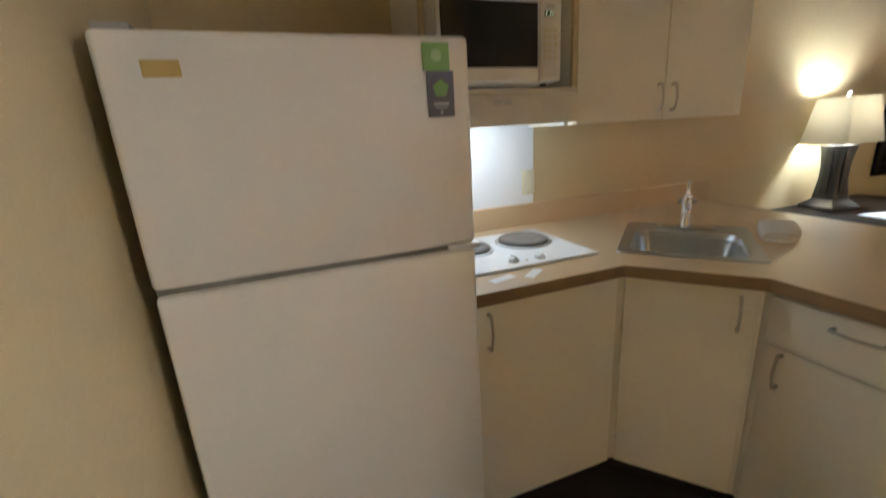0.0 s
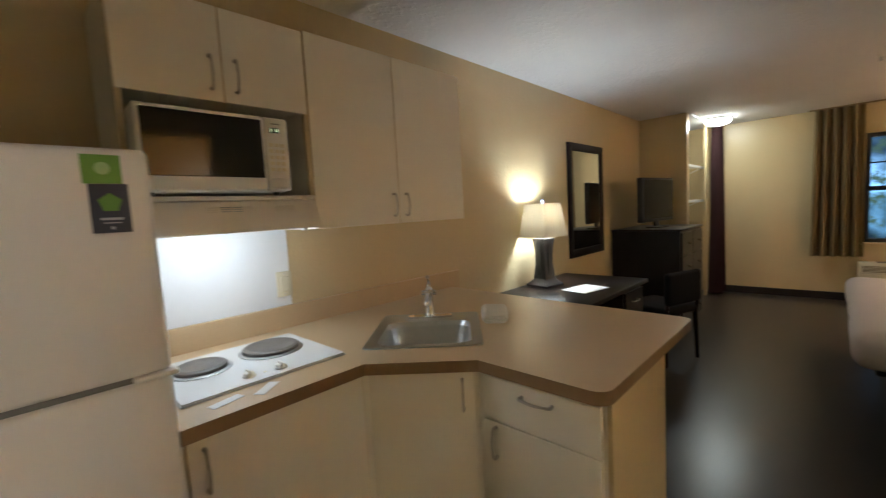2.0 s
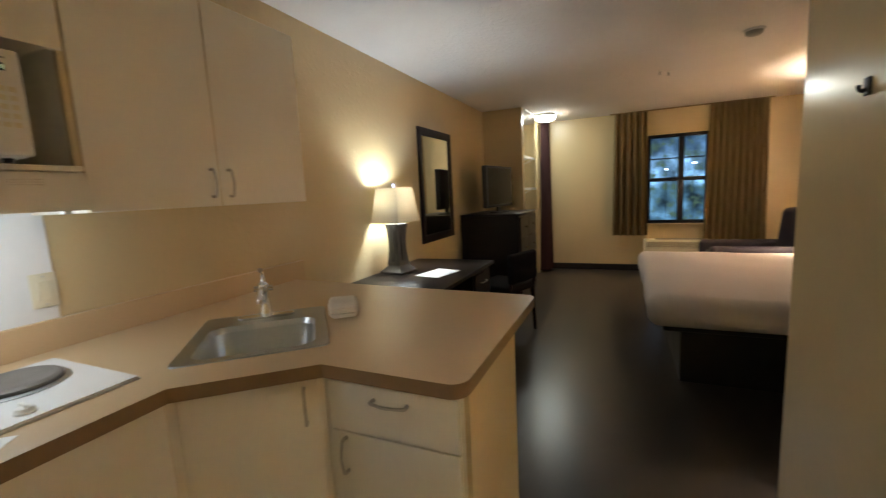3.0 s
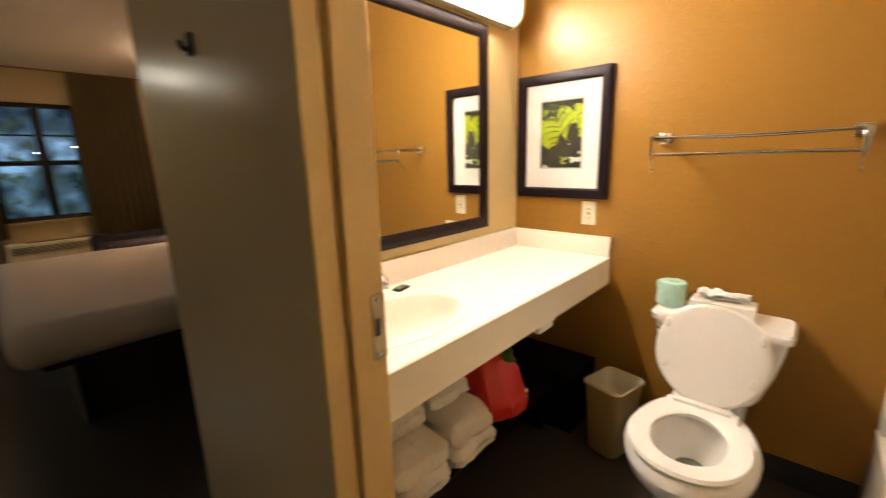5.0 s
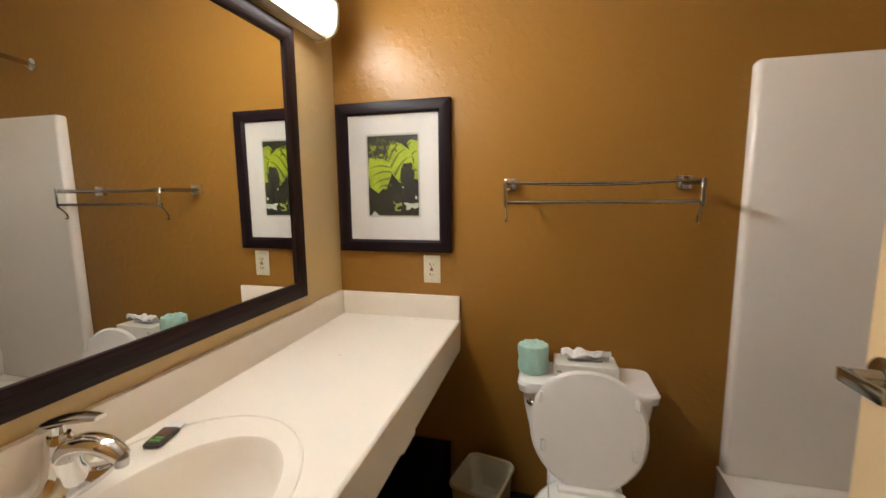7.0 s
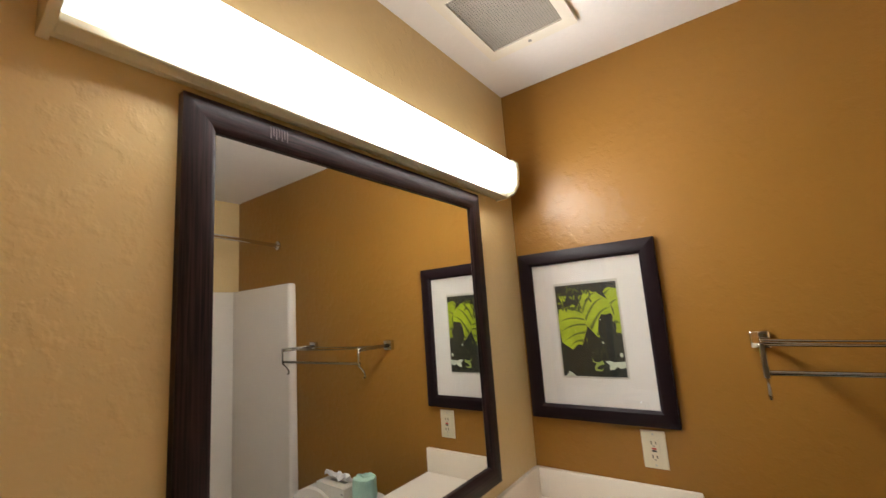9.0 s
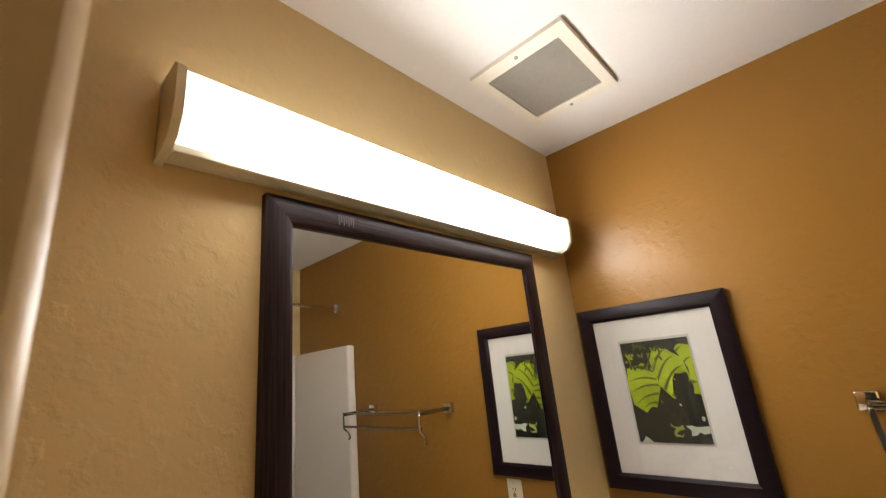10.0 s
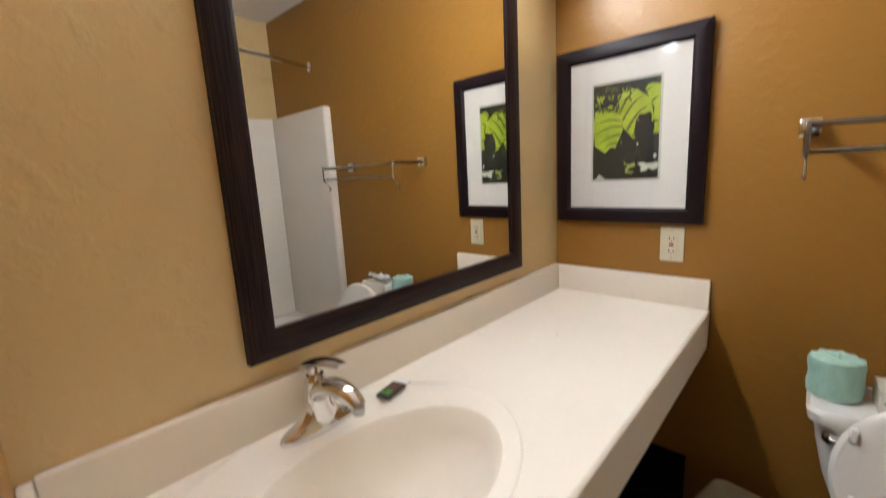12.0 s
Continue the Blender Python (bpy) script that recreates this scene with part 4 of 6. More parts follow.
# ---------------------------------------------------------------- bathroom: mirror, picture, lamp, fan
def mitred(axis_pts, depth, width):
    """Four mitred mouldings of a frame given as corner points of its outer edge in the plane, each returned as a bmesh in (u, v, w)."""
    (u0, v0), (u1, v1) = axis_pts
    o = [(u0, v0), (u1, v0), (u1, v1), (u0, v1)]
    i = [(u0 + width, v0 + width), (u1 - width, v0 + width), (u1 - width, v1 - width), (u0 + width, v1 - width)]
    out = []
    for k in range(4):
        a, b, c, d = o[k], o[(k + 1) % 4], i[(k + 1) % 4], i[k]
        m1 = [tuple(p[j] * 0.82 + q[j] * 0.18 for j in (0, 1)) for p, q in ((a, d), (b, c))]
        m2 = [tuple(p[j] * 0.18 + q[j] * 0.82 for j in (0, 1)) for p, q in ((a, d), (b, c))]
        rows = []
        for pa, pb, w in ((a, b, 0.0), (a, b, depth * 0.86), (m1[0], m1[1], depth), (m2[0], m2[1], depth * 0.93), (d, c, depth * 0.62), (d, c, 0.0)):
            rows.append((Vector((*pa, w)), Vector((*pb, w))))
        bm = bmesh.new()
        left = [bm.verts.new(r[0]) for r in rows]
        right = [bm.verts.new(r[1]) for r in rows]
        for j in range(len(rows)):
            n = (j + 1) % len(rows)
            bm.faces.new((left[j], left[n], right[n], right[j]))
        bm.faces.new(left)
        bm.faces.new(right[::-1])
        out.append(bm)
    return out


mir = thing("bathroom_mirror", (BATH_E, -1.4785, 0.999), "large square mirror in a dark grained wood frame", "mirror")
TO_EAST = Matrix(((0, 0, -1, BATH_E - 0.001), (1, 0, 0, 0), (0, 1, 0, 0), (0, 0, 0, 1)))
for k, bm in enumerate(mitred(((-1.952, 0.999), (-1.005, 1.940)), 0.022, 0.056)):
    bm.transform(TO_EAST)
    part("frame_rail" if k % 2 == 0 else "frame_stile", bm, FRAME_WOOD_H if k % 2 == 0 else FRAME_WOOD_V, mir)
part("glass", box(BATH_E - 0.009, BATH_E - 0.003, -1.900, -1.057, 1.051, 1.888), MIRROR, mir, "silvered mirror glass")
# Faint reflection on the frame's top rail, painted as pale strokes.
part("frame_glint", boxes(*[(BATH_E - 0.0243, BATH_E - 0.0236, -1.16 - 0.006 * i, -1.161 - 0.006 * i - 0.002, 1.902 + 0.006 * (i % 2), 1.926) for i in range(7)]), mat("pale_painted_reflection", (0.075, 0.05, 0.048), 0.7), mir, "faint reflection painted as pale strokes")

pic = thing("framed_picture", (2.377, BATH_S, 1.132), "framed print of yellow-green leaves in a wide cream mat", "picture")
TO_SOUTH = Matrix(((1, 0, 0, 0), (0, 0, 1, BATH_S + 0.001), (0, 1, 0, 0), (0, 0, 0, 1)))
for k, bm in enumerate(mitred(((2.131, 1.132), (2.622, 1.742)), 0.026, 0.050)):
    bm.transform(TO_SOUTH)
    part("frame_rail" if k % 2 == 0 else "frame_stile", bm, BLACK_WOOD, pic)
part("mat_board", box(2.170, 2.583, BATH_S + 0.004, BATH_S + 0.010, 1.171, 1.703), MAT_BOARD, pic)
PX0, PX1, PZ0, PZ1 = 2.268, 2.486, 1.283, 1.608
PYF = BATH_S + 0.0102
part("bevel_line", boxes((PX0 - 0.007, PX1 + 0.007, PYF, PYF + 0.0006, PZ0 - 0.007, PZ1 + 0.009)), mat("mat_bevel", (0.62, 0.58, 0.50), 0.7), pic)
art = part("print", box(PX0, PX1, PYF + 0.0007, PYF + 0.0012, PZ0, PZ1), PRINT_DARK, pic, "dark leaf photograph")


def art_shape(name, pts, layer, material):
    """A flat shape on the print; pts are across (0 to 1 as one faces it) and up (0 to 1)."""
    flat = [(PX1 - (PX1 - PX0) * min(max(u, 0.0), 1.0), PZ0 + (PZ1 - PZ0) * min(max(v, 0.0), 1.0)) for u, v in pts]
    bm = slab(flat, 0.0, 0.00025)
    bm.transform(Matrix(((1, 0, 0, 0), (0, 0, 1, PYF + 0.0012 + 0.0003 * layer), (0, 1, 0, 0), (0, 0, 0, 1))))
    return part(name, bm, material, art)


def on_line(pts, s):
    """A point at share s along a smoothed polyline."""
    x = min(max(s, 0.0), 0.9999) * (len(pts) - 1)
    i = int(x)
    f = x - i
    return tuple(p + (q - p) * f for p, q in zip(pts[i], pts[i + 1]))


def leaf_print(midrib, margin, bow, layer, ribs, seed):
    """A printed leaf half: an outline between midrib and margin, crossed by tapering curved ribs and their soft shade."""
    def at(s, t):
        (a, c), (d, e) = on_line(midrib, s), on_line(margin, s)
        return a + (d - a) * t, c + (e - c) * t + bow * math.sin(math.pi * t) * 0.5
    n = 24
    rim = [at(i / n, 1.0) for i in range(n + 1)]
    rim = [(u + 0.010 * noise.noise((7 * u, 9 * v, seed)), v + 0.010 * noise.noise((9 * u, 7 * v, seed + 5))) for u, v in rim]
    art_shape("leaf_shape", [at(i / n, 0.0) for i in range(n + 1)] + [at(1.0, j / 6) for j in range(1, 6)] + rim[::-1] + [at(0.0, 1 - j / 6) for j in range(1, 6)], layer, LEAF)
    for k in range(ribs):
        s0 = (k + 0.55) / ribs + 0.012 * math.sin(3 * k + seed)
        for width, t1, mt, up in ((0.040, 0.80, LEAF_SHADE, 1), (0.011, 0.95, PRINT_MID, 2)):
            up_edge = [at(s0 - width * (1 - 0.75 * j / 10), 0.02 + (t1 - 0.02) * j / 10) for j in range(11)]
            low_edge = [at(s0 + width * (1 - 0.75 * j / 10) * 0.6, 0.02 + (t1 - 0.02) * j / 10) for j in range(11)]
            art_shape("leaf_rib", up_edge + low_edge[::-1], layer + up, mt)


def rough_shape(cx, cy, w, h, lean, seed, n=30):
    """A ragged patch."""
    pts = []
    for i in range(n):
        t = 2 * math.pi * i / n
        r = 1 + 0.22 * noise.noise((1.3 * math.cos(t), 1.3 * math.sin(t), seed)) + 0.12 * noise.noise((4 * math.cos(t), 4 * math.sin(t), seed))
        x, y = w * r * math.cos(t), h * r * math.sin(t)
        pts.append((cx + x * math.cos(lean) - y * math.sin(lean), cy + x * math.sin(lean) + y * math.cos(lean)))
    return pts


DARK_OLIVE = mat("print_dark_olive", (0.028, 0.030, 0.012), 0.5)
LEAF_SHADE = mat("print_leaf_shade", (0.16, 0.21, 0.008), 0.45, grain=0.3, grain_scale=70, stain=0.3, stain_scale=30)
leaf_print([(0.37, 0.80), (0.44, 0.64), (0.47, 0.52), (0.36, 0.33)], [(0.22, 0.77), (0.02, 0.73), (0.0, 0.54), (0.03, 0.36), (0.20, 0.28)], 0.06, 0, 6, 1.0)
leaf_print([(0.36, 0.93), (0.42, 0.70), (0.47, 0.54), (0.62, 0.42), (0.72, 0.39)], [(0.52, 0.95), (0.68, 0.90), (0.86, 0.80), (0.92, 0.62), (0.84, 0.42)], 0.12, 0, 6, 4.0)
leaf_print([(0.76, 0.93), (0.84, 0.82), (0.92, 0.70), (0.92, 0.45)], [(0.86, 0.94), (1.0, 0.92), (1.0, 0.70), (1.0, 0.44)], 0.02, 3, 3, 7.0)
art_shape("dark_shape", [(0, 0), (1, 0), (1, 0.42), (0.94, 0.45), (0.86, 0.42), (0.77, 0.44), (0.66, 0.38), (0.60, 0.41), (0.52, 0.46), (0.46, 0.47), (0.42, 0.42), (0.38, 0.33), (0.28, 0.30), (0.18, 0.28), (0.10, 0.31), (0, 0.35)], 7, PRINT_DARK)
art_shape("dark_shape", [(0.66, 0.40), (0.645, 0.50), (0.67, 0.60), (0.72, 0.655), (0.80, 0.650), (0.87, 0.665), (0.895, 0.63), (0.885, 0.58), (0.925, 0.55), (0.935, 0.50), (0.90, 0.47), (0.90, 0.42)], 8, PRINT_DARK)
art_shape("dark_shape", [(0.0, 1.0), (0.0, 0.77), (0.06, 0.74), (0.12, 0.78), (0.20, 0.745), (0.27, 0.785), (0.35, 0.755), (0.385, 0.80), (0.365, 0.86), (0.40, 0.885), (0.44, 0.865), (0.47, 0.90), (0.53, 0.885), (0.57, 0.925), (0.63, 0.90), (0.69, 0.905), (0.75, 0.865), (0.79, 0.895), (0.83, 0.93), (0.91, 0.945), (1.0, 0.925), (1.0, 1.0)], 7, PRINT_DARK)
for k in range(16):
    art_shape("leaf_fleck", rough_shape(0.05 + 0.052 * ((k * 5) % 11), 0.80 + 0.019 * ((k * 7) % 9), 0.030 + 0.010 * (k % 3), 0.014, 0.9 * k, 3.7 * k, 14), 8, (LEAF_SHADE, PRINT_MID, PRINT_MID)[k % 3])
for k in range(5):
    art_shape("leaf_fleck", rough_shape(0.07 + 0.022 * k, 0.865 - 0.03 * (k % 2), 0.016, 0.020, 0.4 * k, 1.9 * k, 12), 9, LEAF)
for k in range(6):
    art_shape("dark_shape", rough_shape(0.10 + 0.055 * k, 0.745 - 0.012 * (k % 2), 0.022, 0.030, 0.5 * k, 9.1 * k), 8, PRINT_MID)
for k in range(8):
    art_shape("leaf_fleck", rough_shape(0.52 + 0.05 * (k % 4) + 0.01 * k, 0.20 + 0.022 * ((k * 3) % 5), 0.05, 0.016, 0.7 * k, 5.3 * k, 12), 9, DARK_OLIVE)
art_shape("pale_fleck", [(0.04, 0.0), (0.21, 0.0), (0.15, 0.035), (0.10, 0.055), (0.08, 0.03)], 10, PRINT_WHITE)
art_shape("pale_fleck", [(0.70, 0.16), (0.78, 0.165), (0.84, 0.15), (0.92, 0.155), (1.0, 0.16), (1.0, 0.10), (0.92, 0.085), (0.87, 0.105), (0.82, 0.075), (0.75, 0.07), (0.76, 0.12)], 10, PRINT_WHITE)
art_shape("pale_fleck", rough_shape(0.955, 0.225, 0.025, 0.022, 0.3, 2.0, 10), 10, PRINT_WHITE)
art_shape("pale_fleck", rough_shape(0.70, 0.355, 0.018, 0.012, -0.6, 6.0, 10), 10, PRINT_WHITE)
art_shape("pale_fleck", rough_shape(0.70, 0.60, 0.010, 0.007, 0.2, 8.0, 8), 10, PRINT_WHITE)
art_shape("pale_fleck", rough_shape(0.45, 0.385, 0.010, 0.020, 0.2, 3.0, 8), 10, LEAF_SHADE)
_pg = mat("print_pale_green", (0.34, 0.42, 0.08), 0.5)
art_shape("pale_fleck", [(0.50, 0.19), (0.53, 0.155), (0.60, 0.15), (0.66, 0.17), (0.68, 0.13), (0.60, 0.115), (0.55, 0.085), (0.62, 0.07), (0.66, 0.09), (0.63, 0.055), (0.53, 0.06), (0.52, 0.10), (0.56, 0.135), (0.50, 0.155)], 10, _pg)

pane = part("glass", box(2.178, 2.575, BATH_S + 0.0160, BATH_S + 0.0178, 1.179, 1.695), PICTURE_GLASS, pic, "clear picture glass")
pane.visible_shadow = False

outlet((2.218, BATH_S + 0.0005, 1.060), 180)

bar = thing("vanity_light", (BATH_E, -1.485, 1.96), "long fluorescent vanity light with a lit white diffuser", "light fixture")
LY0, LY1 = -2.128, -0.826
part("back_plate", box(BATH_E - 0.018, BATH_E - 0.001, LY0, LY1, 1.958, 2.102, 0.003, 1), PLASTIC, bar)
_prof = [(BATH_E - 0.042, 1.9725), (BATH_E - 0.074, 1.9745), (BATH_E - 0.078, 1.976), (BATH_E - 0.094, 1.996), (BATH_E - 0.096, 2.001), (BATH_E - 0.100, 2.045), (BATH_E - 0.099, 2.076), (BATH_E - 0.060, 2.076)]
part("diffuser", loft([[Vector((x, y, z)) for x, z in _prof] for y in (LY0 + 0.014, LY1 - 0.014)]), BAR_DIFFUSER, bar, "lit white acrylic diffuser")
_ep = [(BATH_E - 0.001, 1.952), (BATH_E - 0.050, 1.955), (BATH_E - 0.079, 1.966), (BATH_E - 0.098, 1.991), (BATH_E - 0.101, 2.001), (BATH_E - 0.105, 2.045), (BATH_E - 0.104, 2.082), (BATH_E - 0.085, 2.098), (BATH_E - 0.001, 2.104)]
for y0, y1 in ((LY0, LY0 + 0.0135), (LY1 - 0.0135, LY1)):
    part("end_cap", loft([[Vector((x, y, z)) for x, z in _ep] for y in (y0, y1)]), PLASTIC, bar, "ivory plastic end cap")
part("top_panel", loft([[Vector((x, y, z)) for x, z in ((BATH_E - 0.099, 2.0765), (BATH_E - 0.082, 2.092), (BATH_E - 0.019, 2.097), (BATH_E - 0.019, 2.0765))] for y in (LY0 + 0.014, LY1 - 0.014)]), BAR_TOP, bar, "dimly lit top of the diffuser")
part("bottom_lip", box(BATH_E - 0.054, BATH_E - 0.019, LY0 + 0.014, LY1 - 0.014, 1.956, 1.9715, 0.002, 1), PLASTIC, bar, "ivory lower rail")

fan = thing("ceiling_vent", (2.37, -1.78, TOP), "cream ceiling exhaust fan cover with a perforated grille", "vent")
GX0, GX1, GY0, GY1 = 2.212, 2.528, -1.985, -1.588
_loops = [rrect(GX0, GX1, GY0, GY1, 0.006, 2), rrect(GX0 + 0.002, GX1 - 0.002, GY0 + 0.002, GY1 - 0.002, 0.006, 2), rrect(GX0 + 0.036, GX1 - 0.036, GY0 + 0.05, GY1 - 0.05, 0.004, 2), rrect(GX0 + 0.037, GX1 - 0.037, GY0 + 0.051, GY1 - 0.051, 0.004, 2)]
part("cover", loft([lift(l, z) for l, z in zip(_loops, (TOP - 0.0005, TOP - 0.012, TOP - 0.013, TOP - 0.004))], False, False), FAN_COVER, fan)
part("dark_backing", box(GX0 + 0.036, GX1 - 0.036, GY0 + 0.05, GY1 - 0.05, TOP - 0.004, TOP - 0.001), BLACK, fan)
_bm = bmesh.new()
_n = 36
for i in range(_n):
    y = GY0 + 0.052 + (GY1 - GY0 - 0.104) * (i + 0.5) / _n
    box(GX0 + 0.038, GX1 - 0.038, y - 0.0021, y + 0.0021, TOP - 0.0105, TOP - 0.0085, bm=_bm)
for i in range(28):
    x = GX0 + 0.040 + (GX1 - GX0 - 0.08) * (i + 0.5) / 28
    box(x - 0.0021, x + 0.0021, GY0 + 0.051, GY1 - 0.051, TOP - 0.0084, TOP - 0.0070, bm=_bm)
part("grille", _bm, GRILLE, fan, "grey perforated grille")
for sx, sy in ((2.37, GY1 - 0.025), (2.37, GY0 + 0.025)):
    part("screw", lathe([(0.006, -0.015), (0.006, -0.0125)], (sx, sy, TOP), seg=12), GREY_PLASTIC, fan)

# ---------------------------------------------------------------- bathroom: towel rack
rack = thing("towel_rack", (1.59, BATH_S, 1.40), "chrome wall towel rack with upper rods and a lower bar", "towel rack")
RX0, RX1, RZ, RO = 1.299, 1.896, 1.402, BATH_S + 0.212
for x in (RX0, RX1):
    part("mount", box(x - 0.024, x + 0.024, BATH_S + 0.001, BATH_S + 0.028, RZ - 0.024, RZ + 0.024, 0.005, 2), CHROME, rack)
    part("arm", box(x - 0.004, x + 0.004, BATH_S + 0.0285, RO, RZ - 0.011, RZ + 0.007, 0.002, 1), NICKEL, rack)
    part("drop", box(x - 0.0065, x + 0.0065, RO + 0.0005, RO + 0.0055, RZ - 0.076, RZ + 0.009, 0.002, 1), NICKEL, rack)
    part("hook", sweep([(x, RO + 0.002, RZ - 0.073), (x, RO - 0.016, RZ - 0.090), (x, RO - 0.030, RZ - 0.108), (x, RO - 0.034, RZ - 0.126), (x, RO - 0.024, RZ - 0.130)], [0.005, 0.003, 0.004, 0.0045, 0.0035], 8), NICKEL, rack)
part("bar", sweep([(RX0, RO - 0.005, RZ - 0.064), (RX1, RO - 0.005, RZ - 0.064)], 0.0062, 12), NICKEL, rack, "satin lower towel bar")
for dy, sag in ((0.075, 0.006), (0.140, 0.009), (0.205, 0.004)):
    part("rod", sweep([(RX0, BATH_S + dy, RZ + 0.003), (RX0 * 0.67 + RX1 * 0.33, BATH_S + dy, RZ + 0.003 - sag), (RX0 * 0.33 + RX1 * 0.67, BATH_S + dy, RZ + 0.003 - sag), (RX1, BATH_S + dy, RZ + 0.003)], 0.0034, 8), NICKEL, rack)

# ---------------------------------------------------------------- bathroom: toilet
toilet = thing("toilet", (1.612, BATH_S, 0), "white porcelain toilet with the seat down and lid raised", "toilet")


def tring(cy, z, a, b, power=2.0, seg=36):
    return ring(0, cy, z, a, b, power, seg)


part("pedestal", loft([tring(0.37, 0.0, 0.112, 0.215, 2.4), tring(0.37, 0.02, 0.112, 0.215, 2.4), tring(0.375, 0.045, 0.098, 0.195, 2.3), tring(0.39, 0.14, 0.092, 0.19), tring(0.43, 0.21, 0.125, 0.225),
                       tring(0.475, 0.265, 0.176, 0.270), tring(0.497, 0.312, 0.199, 0.286), tring(0.502, 0.352, 0.203, 0.288), tring(0.50, 0.378, 0.190, 0.276), tring(0.50, 0.384, 0.180, 0.270)], True, False), PORCELAIN, toilet, local=True)
part("bowl", loft([tring(0.50, 0.384, 0.180, 0.270), tring(0.515, 0.386, 0.142, 0.205), tring(0.53, 0.372, 0.128, 0.178), tring(0.52, 0.30, 0.110, 0.150), tring(0.49, 0.235, 0.078, 0.105), tring(0.465, 0.20, 0.052, 0.068), tring(0.455, 0.16, 0.04, 0.05)], False, True), PORCELAIN, toilet, local=True)
part("water", loft([tring(0.472, 0.2125, 0.060, 0.080), tring(0.472, 0.2135, 0.058, 0.078)]), WATER, toilet, "still water", local=True)
part("tank_shelf", box(-0.125, 0.125, 0.02, 0.28, 0.30, 0.384, 0.03, 3), PORCELAIN, toilet, local=True)
def egg(bm, back, front, narrow):
    """Narrows a ring-shaped part towards its back."""
    for v in bm.verts:
        t = min(max((front - v.co.y) / (front - back), 0.0), 1.0)
        v.co.x *= 1 - narrow * t * t
    return bm


part("seat", egg(loft([tring(0.548, 0.388, 0.180, 0.222, 2.15), tring(0.548, 0.400, 0.187, 0.228, 2.15), tring(0.548, 0.410, 0.180, 0.221, 2.15), tring(0.556, 0.411, 0.122, 0.160), tring(0.558, 0.404, 0.112, 0.150), tring(0.556, 0.388, 0.116, 0.154)], closed=True), 0.32, 0.60, 0.22), SEAT_PLASTIC, toilet, local=True)
part("seat_back", box(-0.122, 0.122, 0.318, 0.40, 0.3882, 0.4095, 0.01, 2), SEAT_PLASTIC, toilet, local=True)
part("hinge_bar", box(-0.092, 0.092, 0.330, 0.362, 0.400, 0.424, 0.006, 2), SEAT_PLASTIC, toilet, local=True)
_bm = loft([ring(0, 0.188, z, a, b, 2.2, 40) for z, a, b in ((-0.008, 0.176, 0.182), (0.0, 0.186, 0.192), (0.007, 0.184, 0.190), (0.012, 0.170, 0.176), (0.010, 0.152, 0.158))])
egg(_bm, 0.0, 0.20, 0.13)
_bm.transform(pose(0, 0.335, 0.412, 103, 0, 0))
lid = part("lid", _bm, SEAT_PLASTIC, toilet, "raised oval lid", local=True)
for x, q in ((-0.150, 0.285), (0.150, 0.285), (-0.142, 0.13), (0.142, 0.13)):
    _bm = box(x - 0.008, x + 0.008, q - 0.018, q + 0.018, -0.020, -0.006, 0.004, 1)
    _bm.transform(pose(0, 0.335, 0.412, 103, 0, 0))
    part("bumper", _bm, SEAT_PLASTIC, lid, local=True)


def tank_ring(z, hx, y0, y1, r=0.035):
    return [Vector((x, y, z)) for x, y in rrect(-hx, hx, y0, y1, r, 5)]


part("tank", loft([tank_ring(0.385, 0.140, 0.045, 0.195), tank_ring(0.42, 0.160, 0.035, 0.203), tank_ring(0.52, 0.192, 0.026, 0.210), tank_ring(0.61, 0.211, 0.022, 0.215), tank_ring(0.666, 0.219, 0.022, 0.215)]), PORCELAIN, toilet, local=True)
part("tank_lid", loft([tank_ring(0.667, 0.218, 0.02, 0.218), tank_ring(0.671, 0.231, 0.012, 0.228), tank_ring(0.696, 0.235, 0.012, 0.230), tank_ring(0.706, 0.227, 0.016, 0.224)]), PORCELAIN, toilet, local=True)
fh = part("flush_handle", lathe([(0.016, 0.0), (0.016, 0.012), (0.010, 0.016)], (0.185, 0.214, 0.640), "y", 16), CHROME, toilet, "chrome flush handle", local=True)
part("lever_arm", sweep([(0.185, 0.230, 0.640), (0.165, 0.236, 0.639), (0.125, 0.238, 0.634)], [0.008, 0.0075, 0.009], 10), CHROME, fh, local=True)
for x in (-0.085, 0.085):
    part("bolt_cap", lathe([(0.016, 0.0), (0.015, 0.012), (0.006, 0.02)], (x * 1.15, 0.30, 0.018), seg=14), SEAT_PLASTIC, toilet, local=True)

roll_p = (1.796, -2.135, 0.7065)
roll = thing("toilet_roll", roll_p, "wrapped toilet roll in mint green paper on the tank", "toilet paper")
_rings = []
for k, (r, z) in enumerate(((0.022, 0.004), (0.040, 0.0), (0.053, 0.006), (0.056, 0.03), (0.0555, 0.045), (0.055, 0.06), (0.0555, 0.076), (0.056, 0.092), (0.052, 0.104), (0.036, 0.109), (0.016, 0.103), (0.004, 0.100))):
    _rings.append([Vector(((r + 0.0045 * noise.noise((2.2 * math.cos(t), 2.2 * math.sin(t), 26 * z)) + 0.002 * noise.noise((6 * math.cos(t), 6 * math.sin(t), 60 * z))) * math.cos(t), (r + 0.0045 * noise.noise((2.2 * math.cos(t), 2.2 * math.sin(t), 26 * z))) * math.sin(t), z + 0.006 * (k > 5) * noise.noise((3 * math.cos(t), 3 * math.sin(t), 4.0)))) for t in (2 * math.pi * i / 36 for i in range(36))])
part("wrapper", loft(_rings), MINT, roll, local=True)

